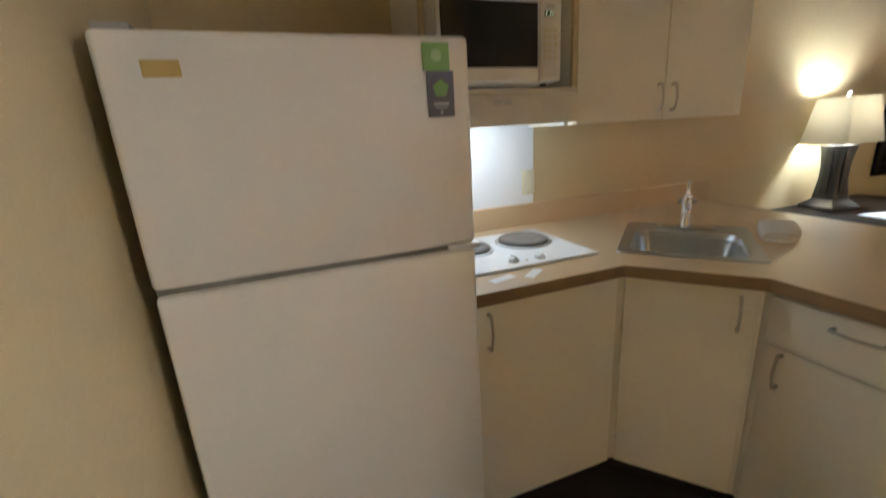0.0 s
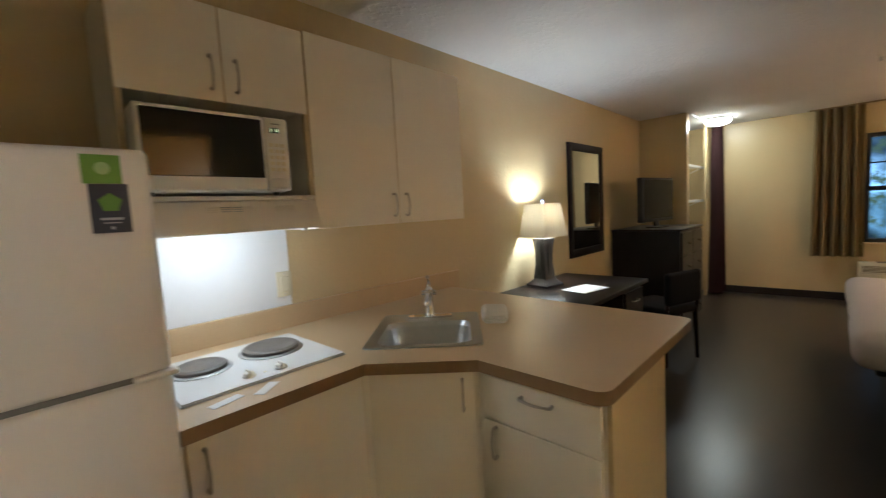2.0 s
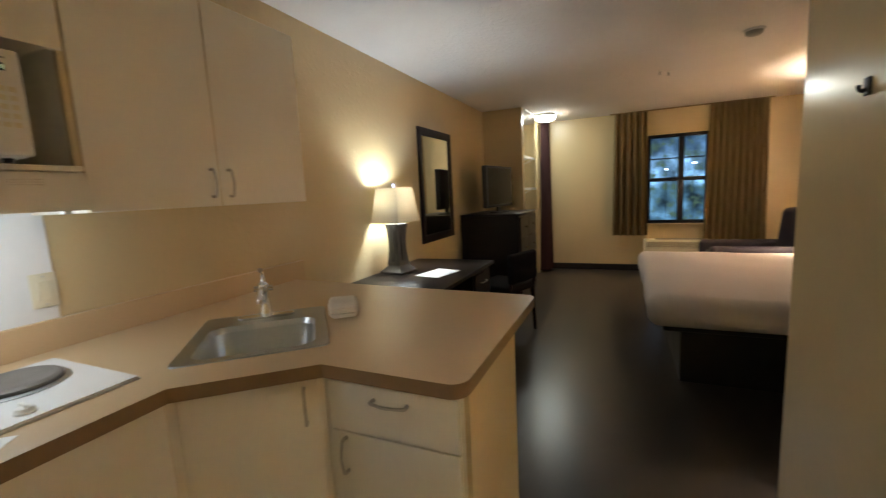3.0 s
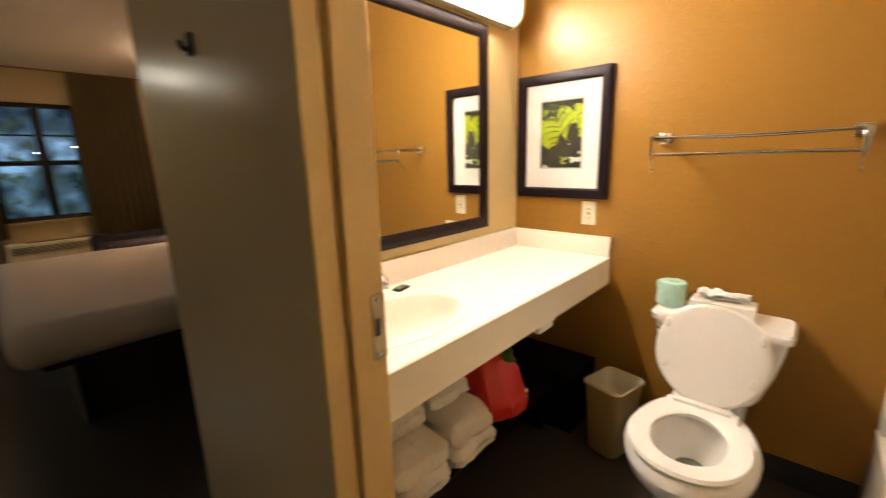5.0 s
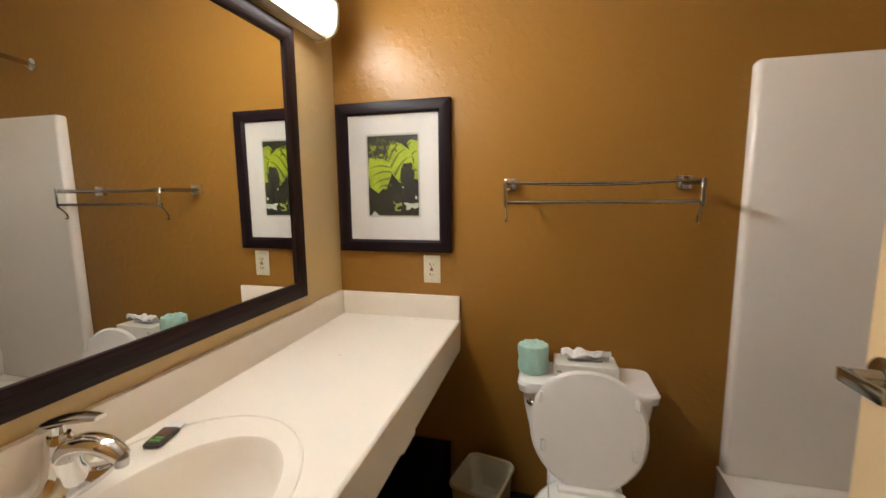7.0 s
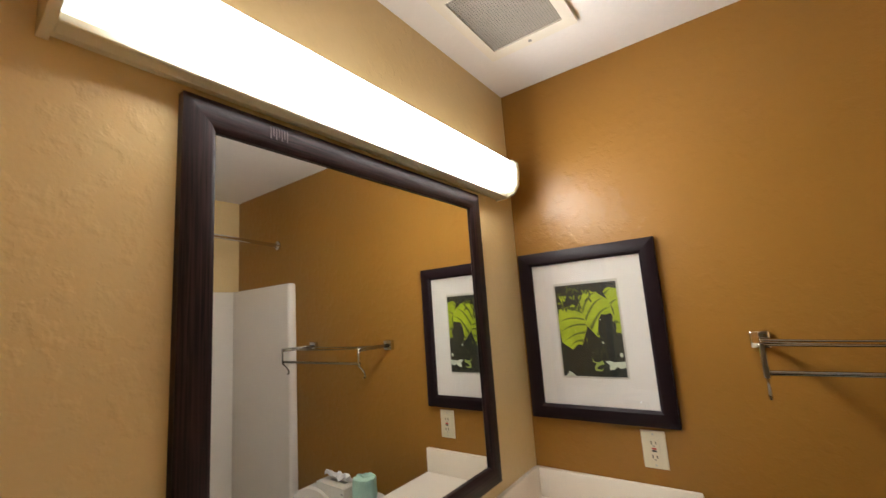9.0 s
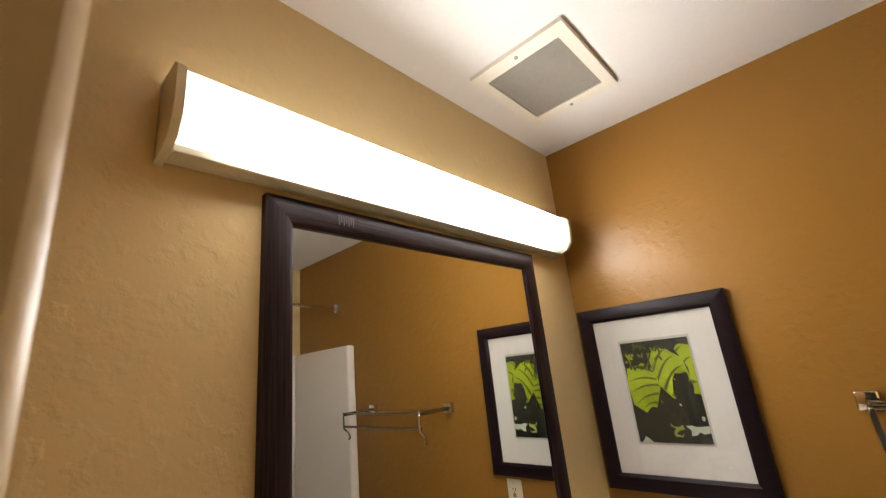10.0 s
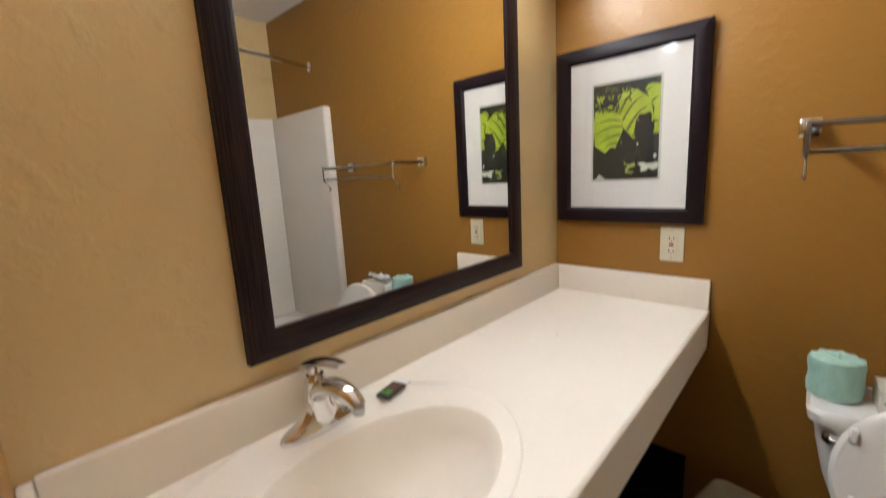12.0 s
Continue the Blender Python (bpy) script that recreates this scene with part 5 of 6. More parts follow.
tb = thing("tissue_box", (1.612, -2.135, 0.7065), "white printed tissue box with tissue standing out", "tissue box", turn=2)
part("carton", box(-0.108, 0.108, -0.055, 0.055, 0.0, 0.056, 0.002, 1), CARTON, tb, local=True)
part("opening", box(-0.060, 0.060, -0.010, 0.010, 0.0562, 0.0570), GREY_PLASTIC, tb, "dark slot", local=True)
_bm = bmesh.new()
_g = [[_bm.verts.new((-0.085 + 0.17 * i / 12, -0.022 + 0.05 * j / 5 + 0.014 * noise.noise((i * 0.6, j * 0.7, 3.1)), 0.0565 + 0.045 * math.sin(2.6 * j / 5) * (1 + 0.6 * noise.noise((i * 0.45, j * 0.3, 1.0))) + 0.006 * math.sin(i * 1.3))) for i in range(13)] for j in range(6)]
for j in range(5):
    for i in range(12):
        _bm.faces.new((_g[j][i], _g[j][i + 1], _g[j + 1][i + 1], _g[j + 1][i]))
bmesh.ops.recalc_face_normals(_bm, faces=_bm.faces[:])
bmesh.ops.solidify(_bm, geom=_bm.faces[:], thickness=0.0015)
bmesh.ops.recalc_face_normals(_bm, faces=_bm.faces[:])
for _p in part("tissue", _bm, PAPER, tb, "crumpled white tissue", local=True).data.polygons:
    _p.use_smooth = False
part("print_mark", box(0.085, 0.100, 0.0550, 0.0556, 0.028, 0.035), GREY_PLASTIC, tb, local=True)

# ---------------------------------------------------------------- bathroom: bin, shelf with towels, bag, black box
bin_ = thing("waste_bin", (1.968, -2.015, 0), "beige plastic waste bin with a rolled rim", "waste bin", turn=-14)


def bin_ring(z, hx, hy, r=0.04):
    return [Vector((x, y, z)) for x, y in rrect(-hx, hx, -hy, hy, r, 4)]


part("shell", loft([bin_ring(0.0, 0.0688, 0.0855), bin_ring(0.006, 0.0722, 0.0891), bin_ring(0.325, 0.0894, 0.1080), bin_ring(0.330, 0.0963, 0.1152), bin_ring(0.336, 0.0963, 0.1152), bin_ring(0.338, 0.0912, 0.1098),
                    bin_ring(0.334, 0.0869, 0.1053), bin_ring(0.30, 0.0843, 0.1026), bin_ring(0.012, 0.0671, 0.0837)]), BIN, bin_, local=True)
_bm = loft([bin_ring(0.340, 0.0937, 0.1125), bin_ring(0.342, 0.0912, 0.1098), bin_ring(0.330, 0.0851, 0.1035), bin_ring(0.27, 0.0790, 0.0970), bin_ring(0.235, 0.0600, 0.0740), bin_ring(0.225, 0.0300, 0.0380)], False, True)
for v in _bm.verts:
    v.co += Vector(noise.noise_vector(v.co * 26)) * (0.0035 if v.co.z > 0.338 else 0.001)
part("liner", _bm, mat("clear_grey_liner", (0.42, 0.38, 0.28), 0.3, bump=0.6, bump_scale=40), bin_, "thin translucent bin liner", local=True)

shelf = thing("under_shelf", (2.42, -1.25, 0.23), "dark shelf under the vanity holding towels", "shelf")
part("board", box(2.235, BATH_E - 0.013, -1.95, BATH_N - 0.002, 0.222, 0.242, 0.003, 1), MATT_BLACK, shelf)
for y in (-1.93, -0.73):
    part("bracket", box(2.27, BATH_E - 0.013, y - 0.012, y + 0.012, 0.0, 0.2215), MATT_BLACK, shelf)


def towel(x0, x1, y0, y1, z0, z1, seed):
    """A folded towel: a stack with a rounded front fold."""
    rows = []
    ny, h = 25, z1 - z0
    for j in range(ny):
        q = j / (ny - 1)
        y = y0 + (y1 - y0) * q
        shrink = 0.016 * max(0.0, abs(2 * q - 1) - 0.8) / 0.2
        rows.append([Vector((x, y, z)) for x, z in rrect(x0 + shrink, x1, z0 + shrink, z1 - shrink, min(0.04, h * 0.46), 8)])
    bm = loft(rows)
    for v in bm.verts:
        t = (v.co.z - z0) / h
        layer = abs(math.sin(math.pi * (2.0 * t + 0.25 * noise.noise((v.co.y * 9, seed, 0)))))
        if v.co.x < x0 + 0.06:
            v.co.x += 0.010 * (1 - layer)
        v.co += Vector(noise.noise_vector(v.co * 11 + Vector((seed, 0, 0)))) * 0.016 + Vector(noise.noise_vector(v.co * 40 + Vector((seed, 0, 0)))) * 0.004
        v.co.z = max(v.co.z, z0)
    return bm


for k, (y0, y1) in enumerate(((-1.175, -0.93), (-1.435, -1.19))):
    for j, (z0, z1) in enumerate(((0.2425, 0.318), (0.3185, 0.428), (0.4285, 0.520))):
        _bm = towel(2.205 + (0.0, 0.006, 0.075)[j], 2.50, y0 + 0.010 * j, y1 - 0.006 * j, z0, z1, 3.1 * k + 1.7 * j)
        for v in _bm.verts:
            h = max(0.0, v.co.z - 0.36)
            if v.co.x < 2.45:
                v.co.x += 0.38 * h
            v.co.y -= 0.10 * h * (1 - k)
        single("folded_towel", _bm, TERRY, "white folded bath towel stacked under the vanity", "towel", "towels under the vanity", base=(2.36, (y0 + y1) / 2, z0))

bag = thing("laundry_bag", (2.35, -1.60, 0.2425), "bright red plastic laundry bag with green trim", "bag")
_rows = []
for z, hx, hy, dx in ((0.2428, 0.10, 0.10, 0.02), (0.30, 0.155, 0.125, -0.015), (0.36, 0.160, 0.130, -0.01), (0.45, 0.14, 0.115, 0.02), (0.53, 0.11, 0.09, 0.04), (0.57, 0.05, 0.05, 0.05)):
    _rows.append([Vector((2.35 + dx + p.x, -1.575 + p.y, z)) for p in ring(0, 0, 0, hx, hy, 2.6, 9)])
_bm = loft(_rows)
for v in _bm.verts:
    v.co += Vector(noise.noise_vector(v.co * 8)) * 0.028
bmesh.ops.subdivide_edges(_bm, edges=_bm.edges[:], cuts=3, smooth=0.18, use_grid_fill=True)
for v in _bm.verts:
    v.co += Vector(noise.noise_vector(v.co * 24)) * 0.007 + Vector(noise.noise_vector(v.co * 60)) * 0.002
    v.co.z = max(v.co.z, 0.2428)
part("sack", _bm, RED_BAG, bag)
_bm = loft([[Vector((2.275 + 0.3 * (z - 0.53) + p.x, -1.60 + p.y, z)) for p in ring(0, 0, 0, a, a * 0.7, 2.0, 14)] for z, a in ((0.515, 0.040), (0.535, 0.026), (0.552, 0.036), (0.566, 0.028))])
part("tie", _bm, GREEN_BAG, bag, "green tied neck")
part("print", lathe([(0.012, -0.001), (0.016, 0.0), (0.012, 0.001)], (2.198, -1.630, 0.375), "x", 14), PAPER, bag, "small white print")

safe = thing("black_box", (2.39, -2.10, 0), "low matt black box standing under the vanity", "box")
part("body", box(2.140, BATH_E - 0.014, -2.23, -1.965, 0.008, 0.305, 0.004, 1), MATT_BLACK, safe)
part("base", box(2.15, BATH_E - 0.02, -2.22, -1.975, 0.0, 0.008), MATT_BLACK, safe)
part("top_lip", box(2.137, BATH_E - 0.0135, -2.232, -1.962, 0.3055, 0.310, 0.001, 1), MATT_BLACK, safe)

holder = thing("paper_holder", (2.13, -1.64, 0.69), "small white paper holder fixed under the vanity apron", "holder")
part("bracket", box(2.110, 2.150, -1.70, -1.58, 0.698, 0.7115, 0.003, 1), WHITE_PLASTIC, holder)
part("roller", lathe([(0.012, -0.055), (0.016, -0.045), (0.016, 0.045), (0.012, 0.055)], (2.130, -1.64, 0.683), "y", 16), WHITE_PLASTIC, holder)

# ---------------------------------------------------------------- bathroom: tub and surround
TUBX, RIMZ = 1.126, 0.352
tub = thing("bathtub", (0.77, -1.48, 0), "white acrylic alcove bathtub", "bathtub")
_o = lambda z, x0, x1, y0, y1, r: [Vector((x, y, z)) for x, y in rrect(x0, x1, y0, y1, r, 5)]
part("shell", loft([_o(0.0, BATH_W, TUBX, BATH_S, BATH_N, 0.004), _o(RIMZ - 0.03, BATH_W, TUBX - 0.006, BATH_S, BATH_N, 0.004), _o(RIMZ - 0.006, BATH_W, TUBX - 0.003, BATH_S, BATH_N, 0.004), _o(RIMZ, BATH_W, TUBX - 0.014, BATH_S, BATH_N, 0.004),
                    _o(RIMZ, BATH_W + 0.07, TUBX - 0.095, BATH_S + 0.10, BATH_N - 0.10, 0.16), _o(RIMZ - 0.02, BATH_W + 0.085, TUBX - 0.11, BATH_S + 0.115, BATH_N - 0.115, 0.16), _o(0.10, BATH_W + 0.14, TUBX - 0.16, BATH_S + 0.22, BATH_N - 0.16, 0.14), _o(0.075, BATH_W + 0.20, TUBX - 0.22, BATH_S + 0.30, BATH_N - 0.22, 0.10)], False, True), ACRYLIC, tub)
part("drain", lathe([(0.03, 0), (0.03, 0.004), (0, 0.005)], (0.76, BATH_S + 0.42, 0.075), seg=20), CHROME, tub)
sur = thing("tub_surround", (0.77, -1.48, RIMZ), "glossy white acrylic tub wall surround", "surround")
part("end_panel", box(BATH_W + 0.03, TUBX - 0.006, BATH_S + 0.001, BATH_S + 0.058, RIMZ - 0.004, 1.785, 0.016, 3), ACRYLIC, sur)
part("long_panel", box(BATH_W + 0.001, BATH_W + 0.03, BATH_S + 0.001, BATH_N - 0.001, RIMZ + 0.001, 1.785, 0.008, 2), ACRYLIC, sur)
part("end_panel", box(BATH_W + 0.03, TUBX + 0.004, BATH_N - 0.03, BATH_N - 0.001, RIMZ + 0.001, 1.785, 0.01, 2), ACRYLIC, sur)
rod = thing("shower_rod", (0.98, BATH_S, 2.05), "curved chrome shower curtain rod over the bathtub", "curtain rod")
part("tube", sweep([(0.92, BATH_S + 0.012, 2.05), (1.02, BATH_S + 0.45, 2.05), (1.05, -1.48, 2.05), (1.02, BATH_N - 0.45, 2.05), (0.92, BATH_N - 0.012, 2.05)], 0.0125, 12), CHROME, rod)
for y, s in ((BATH_S, 1), (BATH_N, -1)):
    part("flange", lathe([(0.03, 0.0), (0.03, s * 0.006), (0.017, s * 0.016), (0.015, s * 0.026)], (0.92, y + s * 0.0005, 2.05), "y", 20), CHROME, rod)

# ---------------------------------------------------------------- bathroom: door
DL = 0.772
door = thing("bathroom_door", (1.147, -0.720, 0), "cream painted flush door standing open, with a lever handle", "door", turn=-88.6)
part("leaf", box(0.0, DL, -0.004, 0.031, 0.012, 2.045, 0.002, 1), DOOR_PAINT, door, local=True)
part("edge_strip", box(DL - 0.001, DL + 0.0015, 0.0, 0.027, 0.02, 2.04), FRAME_PAINT, door, "bare door edge", local=True)
HX, HZ = DL - 0.054, 1.056
hs = part("lever_handle", lathe([(0.0345, 0.0), (0.0345, 0.010), (0.030, 0.014), (0.021, 0.016)], (HX, 0.0312, HZ), "y", 28), NICKEL, door, "brushed nickel lever handle", local=True)
part("neck", lathe([(0.0175, 0.012), (0.0135, 0.024), (0.0125, 0.056)], (HX, 0.0312, HZ), "y", 18), NICKEL, hs, local=True)
part("grip", box(HX - 0.086, HX + 0.014, 0.086, 0.100, HZ - 0.013, HZ + 0.012, 0.004, 2), NICKEL, hs, local=True)
part("return_end", box(HX - 0.086, HX - 0.068, 0.042, 0.0855, HZ - 0.011, HZ + 0.010, 0.003, 2), NICKEL, hs, "lever end turned back to the door", local=True)
for z in (0.25, 1.05, 1.83):
    part("hinge", lathe([(0.007, -0.045), (0.007, 0.045)], (0.0, 0.036, z), seg=12), NICKEL, door, "nickel butt hinge", local=True)

# coat hook on the hall wall
hk = thing("wall_hook", (2.345, HALL_S, 1.572), "small black metal hook on the hall wall", "hook")
part("plate", box(2.333, 2.357, HALL_S, HALL_S + 0.008, 1.553, 1.595, 0.002, 1), BLACK, hk)
part("prong", sweep([(2.345, HALL_S + 0.004, 1.570), (2.345, HALL_S + 0.014, 1.564), (2.345, HALL_S + 0.020, 1.570), (2.345, HALL_S + 0.020, 1.578)], 0.005, 8), BLACK, hk)

# ---------------------------------------------------------------- room: desk, lamp, paper, mirror
DZ, DX0, DX1, DY0 = 0.775, 3.28, 4.45, 0.98
desk = thing("desk", (3.86, 1.35, 0), "espresso wood writing desk with a drawer pedestal", "desk")
part("top", box(DX0, DX1, DY0, NORTH - 0.014, DZ - 0.03, DZ, 0.004, 2), DARK_WOOD, desk)
part("side_panel", box(DX0 + 0.03, DX0 + 0.06, DY0 + 0.04, NORTH - 0.03, 0.0, DZ - 0.0305), DARK_WOOD, desk)
part("modesty_panel", box(DX0 + 0.0605, DX1 - 0.4305, NORTH - 0.09, NORTH - 0.07, 0.30, DZ - 0.0305), DARK_WOOD, desk)
part("pedestal", box(DX1 - 0.43, DX1 - 0.03, DY0 + 0.05, NORTH - 0.03, 0.0, DZ - 0.0305), DARK_WOOD, desk)
for k in range(3):
    z0 = 0.08 + 0.215 * k
    dr = part("drawer", box(DX1 - 0.42, DX1 - 0.04, DY0 + 0.030, DY0 + 0.0495, z0, z0 + 0.205, 0.003, 1), DARK_WOOD, desk)
    pull(dr, (DX1 - 0.29, DY0 + 0.031, z0 + 0.125), (DX1 - 0.17, DY0 + 0.031, z0 + 0.125), (0, -0.024, 0), "bright metal pull")

LX, LY = 3.82, 1.572
lamp = thing("table_lamp", (LX, LY, DZ), "dark waisted table lamp with a lit square cream shade", "lamp", turn=-10)


def sq(z, h, r=0.004):
    return [Vector((x, y, z)) for x, y in rrect(-h, h, -h, h, min(r, h * 0.9), 2)]


part("foot", loft([sq(0.0, 0.105), sq(0.014, 0.105), sq(0.05, 0.066), sq(0.062, 0.060)]), LAMP_BLACK, lamp, local=True)
part("stem", loft([sq(0.0625, 0.062), sq(0.10, 0.058), sq(0.18, 0.050), sq(0.26, 0.050), sq(0.33, 0.056), sq(0.382, 0.064)]), LAMP_BLACK, lamp, local=True)
part("stem_inlay", boxes((-0.020, 0.020, -0.0615, -0.045, 0.09, 0.36), (-0.0615, -0.045, -0.020, 0.020, 0.09, 0.36)), BLACK, lamp, "darker inset strip", local=True)
part("neck", lathe([(0.022, 0.382), (0.022, 0.395), (0.010, 0.400), (0.010, 0.46)], seg=16), NICKEL, lamp, local=True)
_bm = loft([[Vector((x, y, z)) for x, y in rrect(-h, h, -h, h, 0.012, 3)] for z, h in ((0.398, 0.138), (0.659, 0.103), (0.659, 0.101), (0.398, 0.136))], closed=True)
part("shade", _bm, SHADE, lamp, "lit cream linen shade", local=True)
part("shade_spider", boxes((-0.099, 0.099, -0.002, 0.002, 0.648, 0.652), (-0.002, 0.002, -0.099, 0.099, 0.648, 0.652)), NICKEL, lamp, local=True)
part("finial", lathe([(0.004, 0.652), (0.004, 0.668), (0.009, 0.676), (0.009, 0.686), (0.003, 0.692)], seg=14), mat("pale_blue_glass_finial", (0.35, 0.42, 0.75), 0.15), lamp, "pale blue finial", local=True)
part("harp", sweep([(0.0, -0.012, 0.46), (0.0, -0.045, 0.52), (0.0, -0.04, 0.60), (0.0, 0.0, 0.647), (0.0, 0.04, 0.60), (0.0, 0.045, 0.52), (0.0, 0.012, 0.46)], 0.002, 6), NICKEL, lamp, local=True)
bulb("table_lamp_bulb", (LX, LY, DZ + 0.580), LAMP_WATTS, (0.82, 0.91, 1.0), 0.04)

_bm = box(-0.15, 0.15, -0.105, 0.105, 0, 0.002)
_bm.transform(pose(3.82, 1.23, DZ + 0.0006, 0, 0, -12))
single("paper_sheet", _bm, PAPER, "white sheet of paper lying on the desk", "paper", base=(3.82, 1.23, DZ))

km = thing("wall_mirror", (4.97, NORTH, 0.894), "tall rectangular mirror in a wide black-brown frame", "mirror")
TO_NORTH = Matrix(((-1, 0, 0, 0), (0, 0, -1, NORTH - 0.001), (0, 1, 0, 0), (0, 0, 0, 1)))
for k, bm in enumerate(mitred(((-5.368, 0.894), (-4.575, 2.008)), 0.024, 0.075)):
    bm.transform(TO_NORTH)
    part("frame_rail" if k % 2 == 0 else "frame_stile", bm, BLACK_WOOD, km)
part("glass", box(4.645, 5.298, NORTH - 0.010, NORTH - 0.003, 0.964, 1.938), MIRROR, km, "silvered mirror glass")

# desk chair
chair = thing("desk_chair", (4.85, 1.02, 0), "black upholstered desk chair beside the desk", "chair", turn=160)
part("seat", box(-0.24, 0.24, -0.23, 0.23, 0.42, 0.50, 0.035, 3), CHAIR_CLOTH, chair, local=True)
part("backrest", box(-0.22, 0.22, 0.20, 0.26, 0.52, 0.80, 0.03, 3), CHAIR_CLOTH, chair, local=True)
for x in (-0.20, 0.20):
    for y in (-0.19, 0.21):
        part("leg", sweep([(x, y, 0.42), (x * 1.08, y * 1.06, 0.0)], [0.02, 0.016], 8), DARK_WOOD, chair, local=True)
    part("back_post", sweep([(x, 0.215, 0.42), (x, 0.24, 0.60)], 0.015, 8), DARK_WOOD, chair, local=True)

# ---------------------------------------------------------------- room: dresser and television
dre = thing("dresser", (6.05, 1.37, 0), "tall espresso wood dresser carrying the television", "dresser")
part("carcass", box(5.60, 6.50, 1.025, NORTH - 0.014, 0.06, 1.08), DARK_WOOD, dre)
part("top", box(5.585, 6.515, 1.005, NORTH - 0.013, 1.0805, 1.102, 0.004, 2), DARK_WOOD, dre)
part("plinth", box(5.63, 6.47, 1.05, NORTH - 0.03, 0.0, 0.0595), DARK_WOOD, dre)
for r in range(4):
    for c in range(2):
        x0, z0 = 5.615 + 0.440 * c, 0.085 + 0.246 * r
        dr = part("drawer", box(x0, x0 + 0.430, 1.006, 1.0245, z0, z0 + 0.236, 0.003, 1), DARK_WOOD, dre)
        part("knob", lathe([(0.006, 0.0), (0.006, -0.014), (0.015, -0.020), (0.013, -0.028), (0.0, -0.030)], (x0 + 0.215, 1.0055, z0 + 0.118), "y", 14), NICKEL, dr, "nickel knob")

tv = thing("television", (6.02, 1.36, 1.102), "dark flat screen television standing on the dresser", "television", turn=-8)
part("foot", loft([ring(0, 0.0, 0.0, 0.17, 0.10, 2.6, 28), ring(0, 0.0, 0.012, 0.165, 0.095, 2.6, 28), ring(0, 0.0, 0.018, 0.06, 0.04, 2.6, 28)]), BLACK, tv, local=True)
part("stand", box(-0.05, 0.05, -0.005, 0.025, 0.015, 0.09, 0.004, 1), BLACK, tv, local=True)
part("case", box(-0.385, 0.385, -0.02, 0.045, 0.07, 0.565, 0.010, 2), BLACK, tv, local=True)
part("screen", box(-0.358, 0.358, -0.0215, -0.0195, 0.105, 0.540), mat("grey_black_screen", (0.02, 0.022, 0.020), 0.25, grain=0.0), tv, "unlit screen", local=True)

# ---------------------------------------------------------------- room: closet
rail = thing("closet_rail", (7.42, 1.17, 2.428), "white closet curtain rail under the ceiling", "rail")
part("tube", sweep([(6.702, 1.17, 2.428), (8.148, 1.17, 2.428)], 0.012, 10), WHITE_PLASTIC, rail)
structure("closet_jamb", box(7.72, 7.76, 1.195, 1.235, 0, TOP), TAN, "slim tan closet end post")
for z in (1.385, 1.86):
    ws = thing("wire_shelf", (7.4, 1.5, z), "white wire closet shelf", "shelf", "closet shelves")
    for k in range(14):
        y = 1.30 + 0.031 * k
        part("wire", sweep([(6.702, y, z), (8.148, y, z)], 0.0035, 6), WHITE_PLASTIC, ws)
    part("front_lip", box(6.702, 8.148, 1.285, 1.295, z - 0.03, z + 0.006, 0.003, 1), WHITE_PLASTIC, ws)
    for x in (6.9, 7.4, 7.95):
        part("bracket", sweep([(x, 1.30, z - 0.005), (x, NORTH - 0.004, z - 0.20)], 0.006, 8), WHITE_PLASTIC, ws)


def drape(name, along, start, end, base, z0, z1, folds, depth, material, label, category, group="", flare=0.05):
    """A pleated hanging cloth; along is the axis that it spreads over, base the other coordinate."""
    bm = bmesh.new()
    n, rows = folds * 8, 8
    grid = []
    for j in range(rows + 1):
        t = j / rows
        row = []
        for i in range(n + 1):
            s = i / n
            mid = (start + end) / 2
            q = mid + (start + (end - start) * s - mid) * (1 - flare + flare * (1 - t) * 2)
            w = depth * (0.55 + 0.45 * (1 - t)) * math.sin(2 * math.pi * folds * s + 0.7 * noise.noise((s * 5, t * 1.3, 2.0))) + 0.012 * noise.noise((s * 9, t * 3, 7.0))
            z = z0 + (z1 - z0) * t
            row.append(bm.verts.new((base + w, q, z) if along == "y" else (q, base + w, z)))
        grid.append(row)
    for j in range(rows):
        for i in range(n):
            bm.faces.new((grid[j][i], grid[j][i + 1], grid[j + 1][i + 1], grid[j + 1][i]))
    bmesh.ops.solidify(bm, geom=bm.faces[:], thickness=0.003)
    mid = (start + end) / 2
    return single(name, bm, material, label, category, group, base=(base, mid, z0) if along == "y" else (mid, base, z0))


drape("closet_curtain", "x", 7.78, 8.10, 1.115, 0.03, 2.42, 5, 0.085, MAROON, "dark maroon closet curtain drawn to one side", "curtain")

dome_p = (7.42, 1.02)
dome = thing("ceiling_light", (*dome_p, TOP), "round ceiling light with a lit frosted glass dome", "light fixture")
part("base", lathe([(0.155, -0.0005), (0.160, -0.012), (0.150, -0.026)], (*dome_p, TOP), seg=36), WHITE_PLASTIC, dome)
part("dome_glass", lathe([(0.145, -0.0265), (0.140, -0.05), (0.115, -0.075), (0.07, -0.092), (0.0, -0.098)], (*dome_p, TOP), seg=36), DOME_GLASS, dome, "lit frosted glass")

